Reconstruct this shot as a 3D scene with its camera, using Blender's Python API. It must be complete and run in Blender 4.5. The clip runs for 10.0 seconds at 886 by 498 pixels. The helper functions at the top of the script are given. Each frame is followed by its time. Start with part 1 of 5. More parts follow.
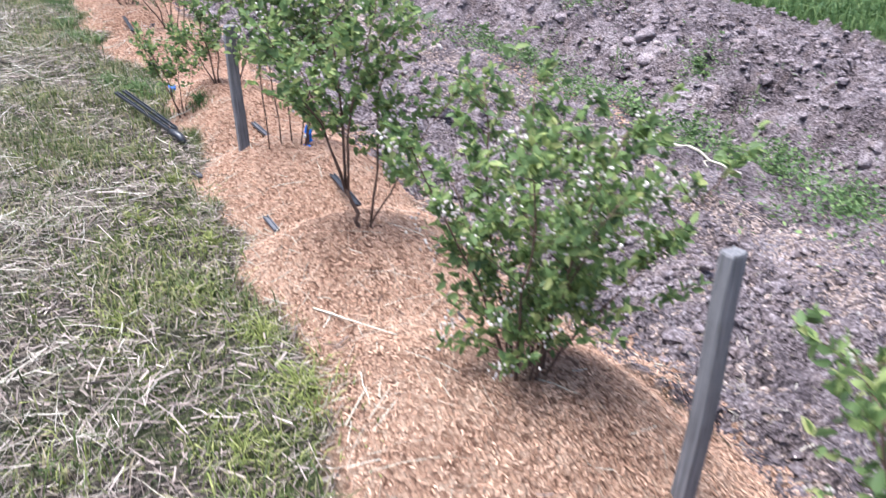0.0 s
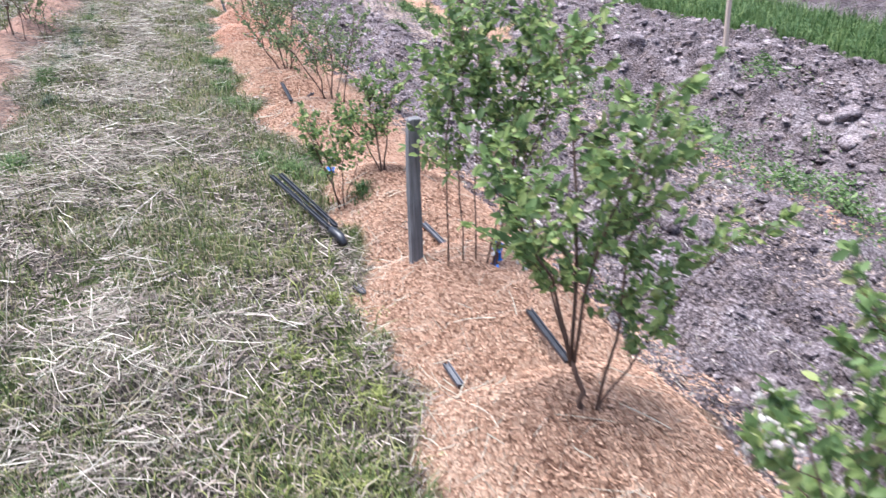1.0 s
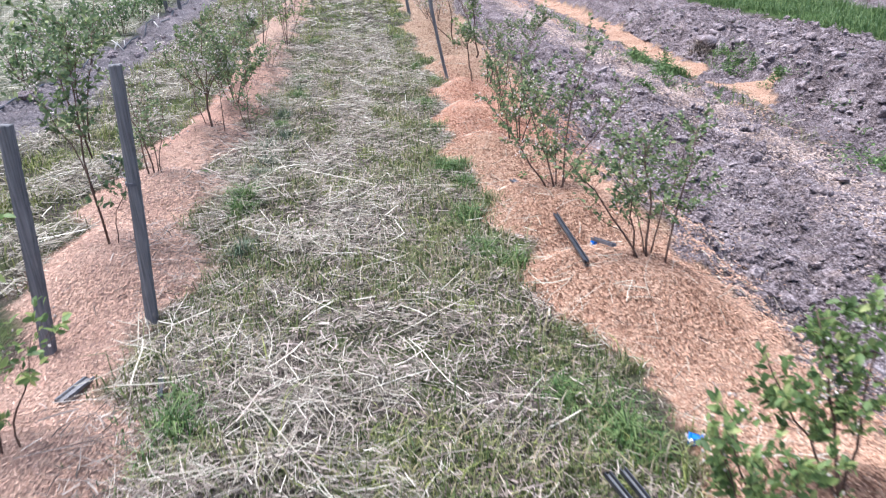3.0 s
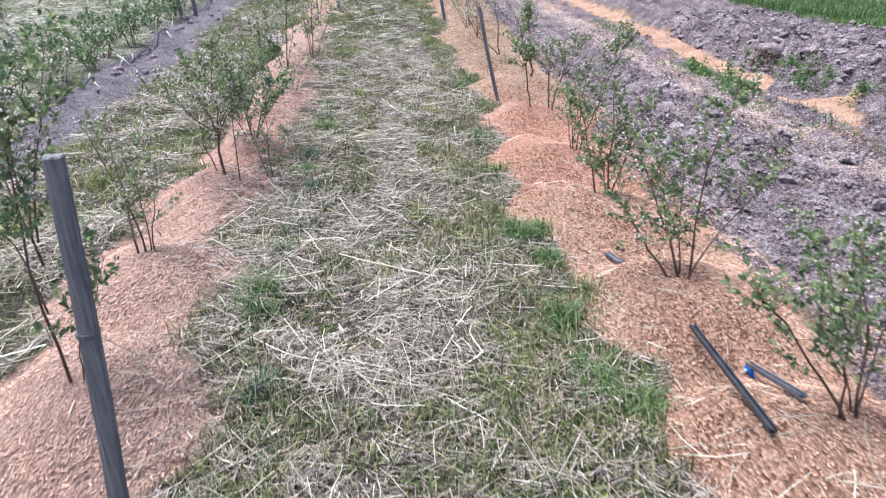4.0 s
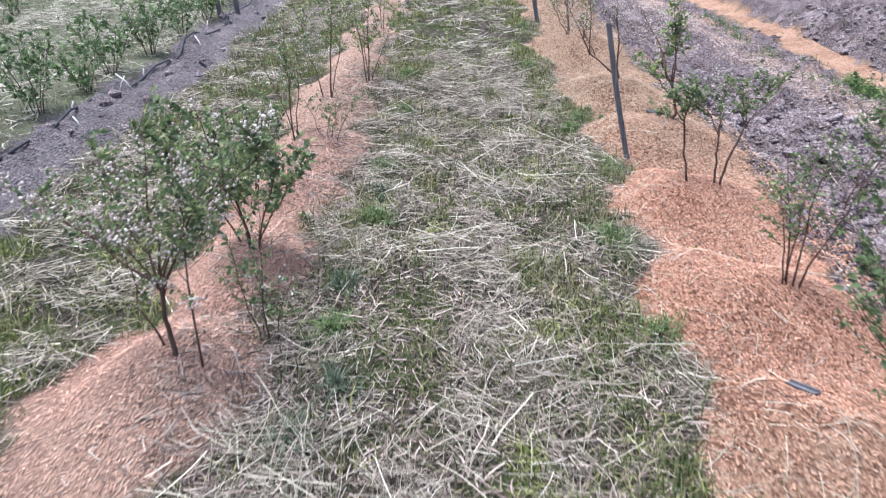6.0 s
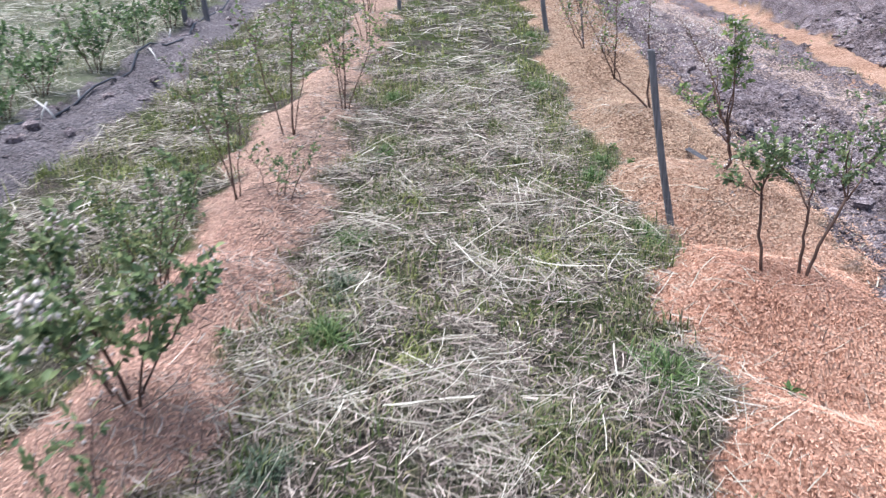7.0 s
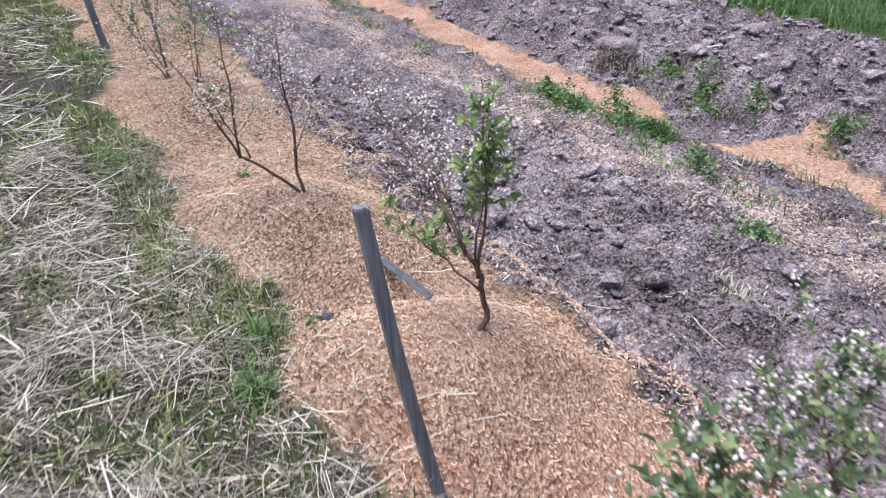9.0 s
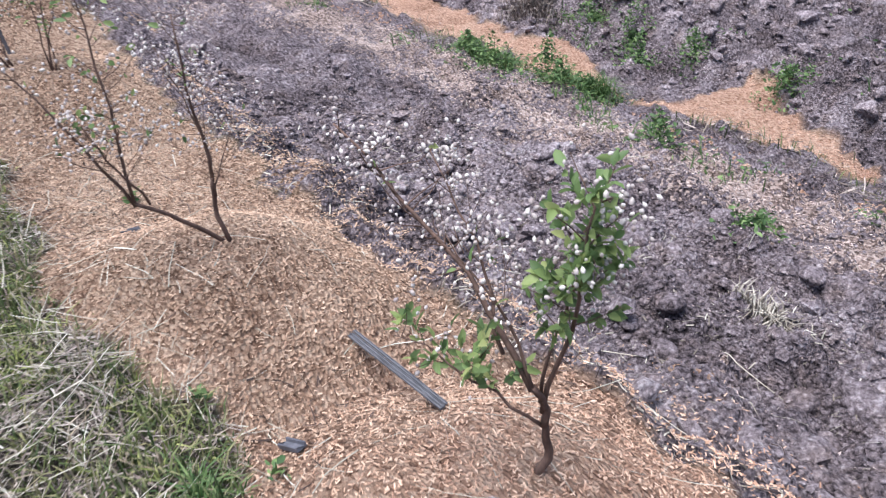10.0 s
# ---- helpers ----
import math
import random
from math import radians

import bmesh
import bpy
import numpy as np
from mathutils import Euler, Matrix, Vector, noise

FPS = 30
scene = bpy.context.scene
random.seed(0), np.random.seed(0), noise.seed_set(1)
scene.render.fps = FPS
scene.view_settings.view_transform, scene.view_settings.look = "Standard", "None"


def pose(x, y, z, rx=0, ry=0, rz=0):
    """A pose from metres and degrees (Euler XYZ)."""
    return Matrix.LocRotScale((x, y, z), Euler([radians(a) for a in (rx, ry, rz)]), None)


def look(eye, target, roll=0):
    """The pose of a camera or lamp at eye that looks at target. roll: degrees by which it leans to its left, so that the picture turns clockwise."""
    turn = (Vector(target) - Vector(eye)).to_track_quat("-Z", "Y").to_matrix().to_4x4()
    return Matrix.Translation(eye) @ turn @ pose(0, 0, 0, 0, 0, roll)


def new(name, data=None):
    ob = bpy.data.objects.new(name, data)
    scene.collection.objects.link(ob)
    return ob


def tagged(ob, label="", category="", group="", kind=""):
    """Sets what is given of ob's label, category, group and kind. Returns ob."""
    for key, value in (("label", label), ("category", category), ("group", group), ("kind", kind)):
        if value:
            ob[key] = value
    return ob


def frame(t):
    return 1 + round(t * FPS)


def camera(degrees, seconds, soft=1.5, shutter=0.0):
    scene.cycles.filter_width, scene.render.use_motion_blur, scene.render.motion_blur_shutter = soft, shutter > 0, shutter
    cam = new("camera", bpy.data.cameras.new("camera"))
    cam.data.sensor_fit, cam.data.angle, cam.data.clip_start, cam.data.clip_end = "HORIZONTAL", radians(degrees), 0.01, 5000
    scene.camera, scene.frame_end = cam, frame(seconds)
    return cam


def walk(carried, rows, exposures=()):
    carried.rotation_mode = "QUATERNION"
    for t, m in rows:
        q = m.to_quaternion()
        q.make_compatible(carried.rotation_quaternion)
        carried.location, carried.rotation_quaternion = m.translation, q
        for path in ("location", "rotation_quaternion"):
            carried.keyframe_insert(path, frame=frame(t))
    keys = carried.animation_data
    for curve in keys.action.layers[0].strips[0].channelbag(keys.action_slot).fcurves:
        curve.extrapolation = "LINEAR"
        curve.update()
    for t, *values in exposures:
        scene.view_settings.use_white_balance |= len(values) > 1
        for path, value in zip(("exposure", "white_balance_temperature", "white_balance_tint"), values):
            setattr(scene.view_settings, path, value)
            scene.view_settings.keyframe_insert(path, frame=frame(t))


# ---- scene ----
cam = camera(60.4, 10.0, soft=1.2, shutter=0.24)
PATH = [
    (0, (0.071, 0.263, 1.506), (0.883, 1.815, 0.539), -0.2),
    (0.5, (0.129, 0.819, 1.518), (0.815, 2.468, 0.619), -0.5),
    (1, (0.087, 1.371, 1.502), (0.643, 3.091, 0.647), -0.7),
    (1.5, (0.017, 1.956, 1.587), (0.439, 3.729, 0.763), -1.0),
    (2, (0.01, 2.696, 1.561), (0.286, 4.509, 0.764), -2.0),
    (2.5, (-0.143, 3.407, 1.545), (0.04, 5.241, 0.768), -2.8),
    (2.7, (-0.172, 3.647, 1.632), (-0.018, 5.484, 0.857), -3.3),
    (3.8, (-0.349, 5.305, 1.546), (-0.258, 7.149, 0.777), -3.7),
    (4, (-0.404, 5.568, 1.652), (-0.328, 7.41, 0.878), -3.9),
    (4.5, (-0.408, 6.299, 1.576), (-0.385, 8.138, 0.79), -4.3),
    (5, (-0.454, 6.996, 1.605), (-0.476, 8.831, 0.811), -4.5),
    (5.5, (-0.521, 7.657, 1.723), (-0.579, 9.49, 0.925), -4.2),
    (5.7, (-0.509, 7.937, 1.671), (-0.583, 9.769, 0.871), -4.2),
    (6.8, (-0.46, 9.684, 1.624), (-0.6, 11.507, 0.814), -3.8),
    (7, (-0.446, 9.929, 1.604), (-0.549, 11.755, 0.796), -3.9),
    (7.5, (-0.345, 10.611, 1.629), (-0.184, 12.425, 0.802), -3.3),
    (8, (-0.265, 11.35, 1.615), (0.183, 13.099, 0.754), -3.1),
    (8.5, (-0.158, 12.006, 1.595), (0.507, 13.665, 0.697), -3.0),
    (9, (-0.062, 12.671, 1.608), (0.749, 14.236, 0.664), -2.7),
    (9.5, (-0.004, 13.32, 1.626), (0.919, 14.778, 0.616), -2.2),
    (10, (0.161, 13.827, 1.558), (1.172, 15.16, 0.462), -1.8),
]
walk(cam, [(t, look(eye, target, roll)) for t, eye, target, roll in PATH], [(0, 1.66, 5800, 10), (1.5, 1.62, 5800, 10), (2.7, 1.55, 5800, 10), (4, 1.5, 5800, 10), (5, 1.4, 5800, 10), (7, 1.34, 5800, 10), (7.5, 1.4, 5800, 10), (8, 1.25, 5800, 10), (9, 1.24, 5800, 10), (10, 1.13, 5800, 10)])

# ---- light ----
world = bpy.data.worlds.new("sky")
scene.world = world
world.use_nodes = True
SUN_UP, SUN_ROUND = radians(76), radians(290)
wn = world.node_tree.nodes
sky = wn.new("ShaderNodeTexSky")
sky.sky_type = "NISHITA"
sky.sun_disc = False
sky.sun_elevation, sky.sun_rotation = SUN_UP, SUN_ROUND
sky.dust_density, sky.air_density, sky.ozone_density = 4.0, 1.0, 1.0
world.node_tree.links.new(sky.outputs[0], wn["Background"].inputs[0])
wn["Background"].inputs[1].default_value = 0.1
sun = new("sun", bpy.data.lights.new("sun", "SUN"))
sun.data.energy, sun.data.angle, sun.data.color = 3.0, radians(40), (1.0, 0.97, 0.93)
sun.matrix_world = look((0, 0, 0), (-math.sin(SUN_ROUND) * math.cos(SUN_UP), -math.cos(SUN_ROUND) * math.cos(SUN_UP), -math.sin(SUN_UP)))

# ---- noise and land ----
rng = np.random.default_rng(7)


def vnoise(x, y, size, seed=0):
    """Smooth value noise from -1 to 1 with cells of that size."""
    u, v = np.asarray(x, float) / size + 17.3 * seed, np.asarray(y, float) / size - 9.1 * seed
    iu, iv = np.floor(u), np.floor(v)
    fu, fv = u - iu, v - iv
    fu, fv = fu * fu * (3 - 2 * fu), fv * fv * (3 - 2 * fv)

    def h(a, b):
        s = np.sin(a * 127.1 + b * 311.7 + seed * 74.7) * 43758.5453
        return (s - np.floor(s)) * 2 - 1

    return (h(iu, iv) * (1 - fu) + h(iu + 1, iv) * fu) * (1 - fv) + (h(iu, iv + 1) * (1 - fu) + h(iu + 1, iv + 1) * fu) * fv


def ramp(a, b, x):
    t = np.clip((x - a) / (b - a), 0, 1)
    return t * t * (3 - 2 * t)


# plants: (x, y) of each bush
RIGHT = [(1.35, 0.55), (1.3, 2.0), (1.19, 3.28), (1.31, 4.45), (0.83, 5.74), (1.14, 5.88), (1.14, 7.82), (0.94, 9.08), (0.93, 10.6),
         (1.04, 11.9), (0.93, 13.38), (1.13, 13.38), (1.17, 14.78), (1.02, 16.32), (0.79, 18.72), (0.98, 18.6), (1.05, 20.9), (0.9, 22.4), (1.05, 24.0), (0.9, 25.6), (1.0, 27.4)]
LEFT = [(-1.72, 5.1), (-1.65, 6.4), (-1.83, 8.3), (-1.9, 9.5), (-1.74, 11.02), (-1.72, 12.15), (-1.97, 13.1), (-1.9, 14.17), (-1.78, 15.3), (-1.57, 16.38), (-1.8, 17.6),
        (-1.7, 19.2), (-1.85, 20.8), (-1.7, 22.4), (-1.8, 24.2), (-1.7, 26.0)]
ROW3 = [(-4.75, 12.6), (-4.65, 14.2), (-4.6, 15.4), (-4.55, 16.3), (-4.6, 17.1), (-4.55, 18.2), (-4.5, 19.3), (-4.5, 20.4), (-4.6, 21.8), (-4.5, 23.4), (-4.6, 25.0)]

EDGE_Y = [0, 2, 3, 4.3, 5.4, 6.4, 7.7, 9, 10.5, 11.5, 13, 14, 15, 16.2, 17, 18, 20, 60]
EDGE_RL = [0.5, 0.55, 0.68, 0.7, 0.8, 0.78, 0.6, 0.48, 0.36, 0.3, 0.42, 0.58, 0.47, 0.5, 0.32, 0.34, 0.36, 0.4]
EDGE_RR = [2.0, 1.95, 1.85, 1.95, 1.9, 1.8, 1.7, 1.65, 1.65, 1.62, 1.58, 1.74, 1.8, 1.62, 1.6, 1.62, 1.62, 1.62]
EDGE_LR = [-1.1, -1.1, -1.1, -1.1, -1.1, -1.15, -1.28, -1.38, -1.44, -1.44, -1.4, -1.34, -1.4, -1.45, -1.5, -1.5, -1.5, -1.5]
EDGE_LL = [-2.3, -2.3, -2.3, -2.3, -2.3, -2.3, -2.3, -2.3, -2.33, -2.12, -2.12, -2.06, -2.2, -2.25, -2.25, -2.25, -2.25, -2.25]
CHIP_Y = [0, 13, 15, 15.7, 16.4, 16.7, 17.2, 17.7, 18.0, 18.2, 18.5, 18.8, 19.4, 20.1, 20.5, 21.4, 22.6, 24, 27, 29, 60]
CHIP_N = [5.6, 5.4, 5.5, 5.74, 6.05, 5.95, 6.08, 5.8, 5.7, 5.75, 5.7, 5.5, 5.45, 5.65, 5.62, 5.68, 5.85, 6.0, 6.25, 6.38, 6.7]
CHIP_F = [5.3, 5.3, 5.55, 6.02, 6.42, 6.55, 6.85, 7.05, 6.2, 5.85, 5.82, 6.05, 6.45, 6.88, 6.42, 6.62, 6.6, 6.8, 6.92, 7.0, 7.5]
PROFILE_X = [-3000, -40, -8, -5, -3.3, -2.4, -1.15, -0.57, 0.3, 0.6, 1.75, 2.3, 2.9, 3.4, 4.65, 5.64, 6.3, 6.9, 7.4, 9.8, 14, 60, 3000]
PROFILE_Z = [0.5, 0.5, 0.24, 0.13, 0.04, -0.02, -0.06, -0.13, -0.24, -0.27, -0.42, -0.72, -0.8, -0.83, -1.08, -1.26, -1.4, -1.33, -1.02, -1.15, -1.25, -1.6, -1.6]

RISE_Y, RISE_Z = [12, 14.5, 17, 18.6, 20, 33], [0, 0.06, 0.1, 0.17, 0.28, 1.0]


def edges(y):
    return [np.interp(y, EDGE_Y, e) for e in (EDGE_RL, EDGE_RR, EDGE_LR, EDGE_LL)]


def mounds(y, plants):
    top = np.zeros_like(y)
    for _, py in plants:
        top = np.maximum(top, np.exp(-np.abs((y - py) / 0.52) ** 2.6))
    return top


def zones(x, y):
    """How far each place is wood chips, bare soil, chips strewn on soil, lush grass (each 0 to 1)."""
    rl, rr, lr, ll = edges(y)
    wob = 0.08 * vnoise(x, y, 0.35, 1) + 0.05 * vnoise(x, y, 0.1, 2)
    rl = rl + 0.15 - 0.2 * mounds(y + 0.12 * vnoise(x, y, 0.4, 18), RIGHT)
    heap = mounds(y + 0.15 * vnoise(x, y, 0.4, 19), LEFT)
    lr, ll = lr - 0.3 + 0.33 * heap, ll + 0.22 - 0.25 * heap
    bed = ramp(-0.03, 0.03, x - rl + wob) * ramp(-0.04, 0.04, rr - x + wob * 1.6)
    bed = np.maximum(bed, ramp(-0.05, 0.05, x - ll + wob) * ramp(-0.09, 0.09, lr - x + wob * 1.3))
    trench = ramp(-0.06, 0.06, x - np.interp(y, CHIP_Y, CHIP_N) + 1.8 * wob) * ramp(-0.06, 0.06, np.interp(y, CHIP_Y, CHIP_F) - x + 1.8 * wob) * ramp(12.4, 12.9, y)
    mulch = np.maximum(bed, trench)
    soil = ramp(-0.1, 0.0, x - rr - 1.6 * wob) * ramp(-0.1, 0.1, 10.75 - x + 3 * wob)
    soil = np.maximum(soil, ramp(-0.3, 0.3, x - 14.4 + 4 * wob))
    soil = np.maximum(soil, ramp(-0.1, 0.1, x + 4.4 + 2 * wob) * ramp(-0.1, 0.1, -3.5 - x + 2 * wob))
    mid = np.interp(y, [0, 7, 14, 18, 60], [4.2, 4.2, 4.6, 4.6, 5.5])
    strewn = np.interp(y, [9, 14], [0.65, 1.1]) * np.exp(-(((x - mid) / 0.58) ** 4)) * (0.3 + 0.7 * ramp(-0.7, 0.4, vnoise(x, y, 0.5, 4) + 0.6 * vnoise(x, y, 0.16, 20))) + 0.25 * ramp(0.2, 0.7, vnoise(x, y, 0.7, 15)) * (x < 6) * (x > 1)
    lush = ramp(-0.2, 0.2, x - 10.75 + 3 * wob) * ramp(-0.2, 0.2, 14.4 - x)
    return mulch, soil * (1 - mulch), strewn, lush


def rough(x, y):
    """Lumps of the bare soil: low furrows and crumbs beside the bed, tall broken clods beyond the trench."""
    far = ramp(6.3, 7.0, x)
    near = 0.055 * vnoise(x, 0.28 * y, 0.24, 61) + 0.13 * np.abs(vnoise(x, y, 0.4, 5)) + 0.1 * np.abs(vnoise(x, y, 0.19, 6)) + 0.035 * vnoise(x, y, 0.11, 8) + 0.026 * vnoise(x, y, 0.07, 14) + 0.016 * vnoise(x, y, 0.043, 7) - 0.09
    deep = 0.22 * np.abs(vnoise(x, y, 0.4, 5)) + 0.1 * vnoise(x, y, 0.19, 6) + 0.08 * vnoise(x, y, 0.1, 14) + 0.05 * vnoise(x, y, 0.07, 7) + 0.08 * vnoise(x, y, 0.9, 8) - 0.1
    return near * (1 - far) + deep * far


def land(x, y):
    """Height of the ground."""
    x, y = np.asarray(x, float), np.asarray(y, float)
    rl, rr, lr, ll = edges(y)
    z = np.interp(x, PROFILE_X, PROFILE_Z)
    z = z + np.interp(y, RISE_Y, RISE_Z) * (1 - ramp(1.6, 3.2, x)) - 0.04 * (1 - ramp(3, 9, y)) * (1 - ramp(0.6, 1.2, x)) - 0.1 * (1 - ramp(7.5, 9.5, y)) * (1 - ramp(-1.4, -0.9, x))
    z = z + (0.22 - np.interp(y, [0, 3, 4, 5, 7, 12, 14], [0.15, 0.17, 0.24, 0.24, 0.25, 0.25, 0.3]) * (1 - mounds(y + 0.1 * vnoise(x, y, 0.5, 16), RIGHT))) * ramp(rl - 0.06, rl + 0.36, x) * (1 - ramp(rr - 0.5, rr + 0.1, x))
    z = z + (-0.05 + 0.21 * mounds(y + 0.12 * vnoise(x, y, 0.5, 17), LEFT)) * ramp(ll, ll + 0.35, x) * (1 - ramp(lr - 0.4, lr + 0.05, x))
    z = z - 0.07 * ramp(3.4, 3.8, y) * (1 - ramp(5.0, 5.4, y)) * ramp(0.6, 0.85, x) * (1 - ramp(1.08, 1.3, x))
    z = z - 0.16 * np.exp(-(((x - 6.4) / 0.35) ** 2)) * (1 - ramp(11, 13, y))
    z = z - 0.06 * ramp(10.0, 10.8, y) * (1 - ramp(13.7, 14.3, y)) * ramp(0.7, 1.0, x) * (1 - ramp(1.6, 2.2, x))
    mulch, soil, strewn, lush = zones(x, y)
    z = z + soil * rough(x, y) + mulch * (0.012 * vnoise(x, y, 0.13, 9) + 0.006 * vnoise(x, y, 0.05, 10))
    return z + (1 - mulch) * (1 - soil) * (0.022 * vnoise(x, y, 0.4, 11) + 0.012 * vnoise(x, y, 0.12, 12))


# ---- materials ----
def material(name, rough_value=0.9, spec=0.2):
    m = bpy.data.materials.new(name)
    m.use_nodes = True
    nt = m.node_tree
    b = nt.nodes["Principled BSDF"]
    b.inputs["Roughness"].default_value = rough_value
    b.inputs["Specular IOR Level"].default_value = spec
    return m, nt, b


def node(nt, kind, links=(), **values):
    n = nt.nodes.new(kind)
    for k, v in values.items():
        if k in ("operation", "data_type", "blend_type", "feature", "attribute_name", "attribute_type", "noise_dimensions"):
            if k == "operation":
                n.operation = v
            elif k == "data_type":
                n.data_type = v
            elif k == "blend_type":
                n.blend_type = v
            elif k == "feature":
                n.feature = v
            elif k == "attribute_name":
                n.attribute_name = v
        else:
            n.inputs[k.replace("_", " ")].default_value = v
    for to, source in links:
        nt.links.new(source, n.inputs[to])
    return n


def coords(nt, scale=(1, 1, 1), turn=(0, 0, 0)):
    c = nt.nodes.new("ShaderNodeTexCoord")
    m = nt.nodes.new("ShaderNodeMapping")
    m.inputs["Scale"].default_value, m.inputs["Rotation"].default_value = scale, turn
    nt.links.new(c.outputs["Object"], m.inputs["Vector"])
    return m.outputs[0]


def noise_tex(nt, scale, detail=4.0, at=None, roughness=0.6):
    n = node(nt, "ShaderNodeTexNoise", [("Vector", at or coords(nt))], Scale=scale, Detail=detail, Roughness=roughness)
    return n.outputs[0]


def ramp_tex(nt, source, stops):
    n = nt.nodes.new("ShaderNodeValToRGB")
    e = n.color_ramp.elements
    while len(e) < len(stops):
        e.new(0.5)
    for k, (p, c) in enumerate(stops):
        e[k].position, e[k].color = p, (*c, 1)
    nt.links.new(source, n.inputs[0])
    return n.outputs[0]


def mix(nt, fac, a, b, blend="MIX"):
    n = nt.nodes.new("ShaderNodeMix")
    n.data_type, n.blend_type = "RGBA", blend
    for slot, v in ((0, fac), (6, a), (7, b)):
        if isinstance(v, (int, float)):
            n.inputs[slot].default_value = v
        elif isinstance(v, tuple):
            n.inputs[slot].default_value = (*v, 1)
        else:
            nt.links.new(v, n.inputs[slot])
    return n.outputs[2]


def math_node(nt, op, a, b=0.0):
    n = nt.nodes.new("ShaderNodeMath")
    n.operation = op
    for slot, v in ((0, a), (1, b)):
        if isinstance(v, (int, float)):
            n.inputs[slot].default_value = v
        else:
            nt.links.new(v, n.inputs[slot])
    return n.outputs[0]


def bump(nt, b, height, strength=0.6, distance=0.02):
    n = node(nt, "ShaderNodeBump", [("Height", height)], Strength=strength, Distance=distance)
    nt.links.new(n.outputs[0], b.inputs["Normal"])


CHIP_STOPS = [(0.0, (0.15, 0.09, 0.06)), (0.16, (0.27, 0.175, 0.12)), (0.55, (0.455, 0.318, 0.223)), (1.0, (0.585, 0.44, 0.325))]
FRESH_STOPS = [(0.0, (0.19, 0.09, 0.062)), (0.2, (0.36, 0.182, 0.122)), (0.6, (0.55, 0.305, 0.213)), (1.0, (0.64, 0.415, 0.312))]
TRENCH_STOPS = [(0.0, (0.24, 0.13, 0.085)), (0.25, (0.41, 0.24, 0.162)), (0.6, (0.58, 0.37, 0.265)), (1.0, (0.69, 0.49, 0.37))]
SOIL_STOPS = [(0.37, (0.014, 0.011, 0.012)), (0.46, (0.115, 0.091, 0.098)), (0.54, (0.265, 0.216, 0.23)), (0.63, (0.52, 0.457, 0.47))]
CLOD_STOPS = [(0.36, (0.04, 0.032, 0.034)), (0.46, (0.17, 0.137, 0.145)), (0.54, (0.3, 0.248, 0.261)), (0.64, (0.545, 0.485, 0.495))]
STREWN_STOPS = [(0.0, (0.1, 0.07, 0.06)), (0.3, (0.34, 0.25, 0.215)), (0.65, (0.58, 0.45, 0.395)), (1.0, (0.76, 0.64, 0.58))]


def chip_colour(nt, tone):
    """Older tan chips, and a fresher reddish load spread over the middle of the beds and in the trench."""
    where = node(nt, "ShaderNodeSeparateXYZ", [("Vector", coords(nt))])
    along = math_node(nt, "ADD", where.outputs[1], math_node(nt, "MULTIPLY", math_node(nt, "SUBTRACT", noise_tex(nt, 2.2, 3), 0.5), 2.0))
    fresh = ramp_tex(nt, math_node(nt, "MULTIPLY", along, 0.04), [(0.1, (0.45, 0.45, 0.45)), (0.28, (0.6, 0.6, 0.6)), (0.42, (0.5, 0.5, 0.5)), (0.45, (1, 1, 1)), (0.54, (1, 1, 1)), (0.58, (0.4, 0.4, 0.4)), (0.64, (0.1, 0.1, 0.1))])
    bed = mix(nt, fresh, ramp_tex(nt, tone, CHIP_STOPS), ramp_tex(nt, tone, FRESH_STOPS))
    bed = mix(nt, math_node(nt, "LESS_THAN", where.outputs[0], -0.6), bed, mix(nt, 0.4, bed, (0.62, 0.43, 0.365)))
    strewn = mix(nt, math_node(nt, "GREATER_THAN", where.outputs[0], 2.4), bed, ramp_tex(nt, tone, STREWN_STOPS))
    return mix(nt, math_node(nt, "GREATER_THAN", where.outputs[0], 5.25), strewn, ramp_tex(nt, tone, TRENCH_STOPS))


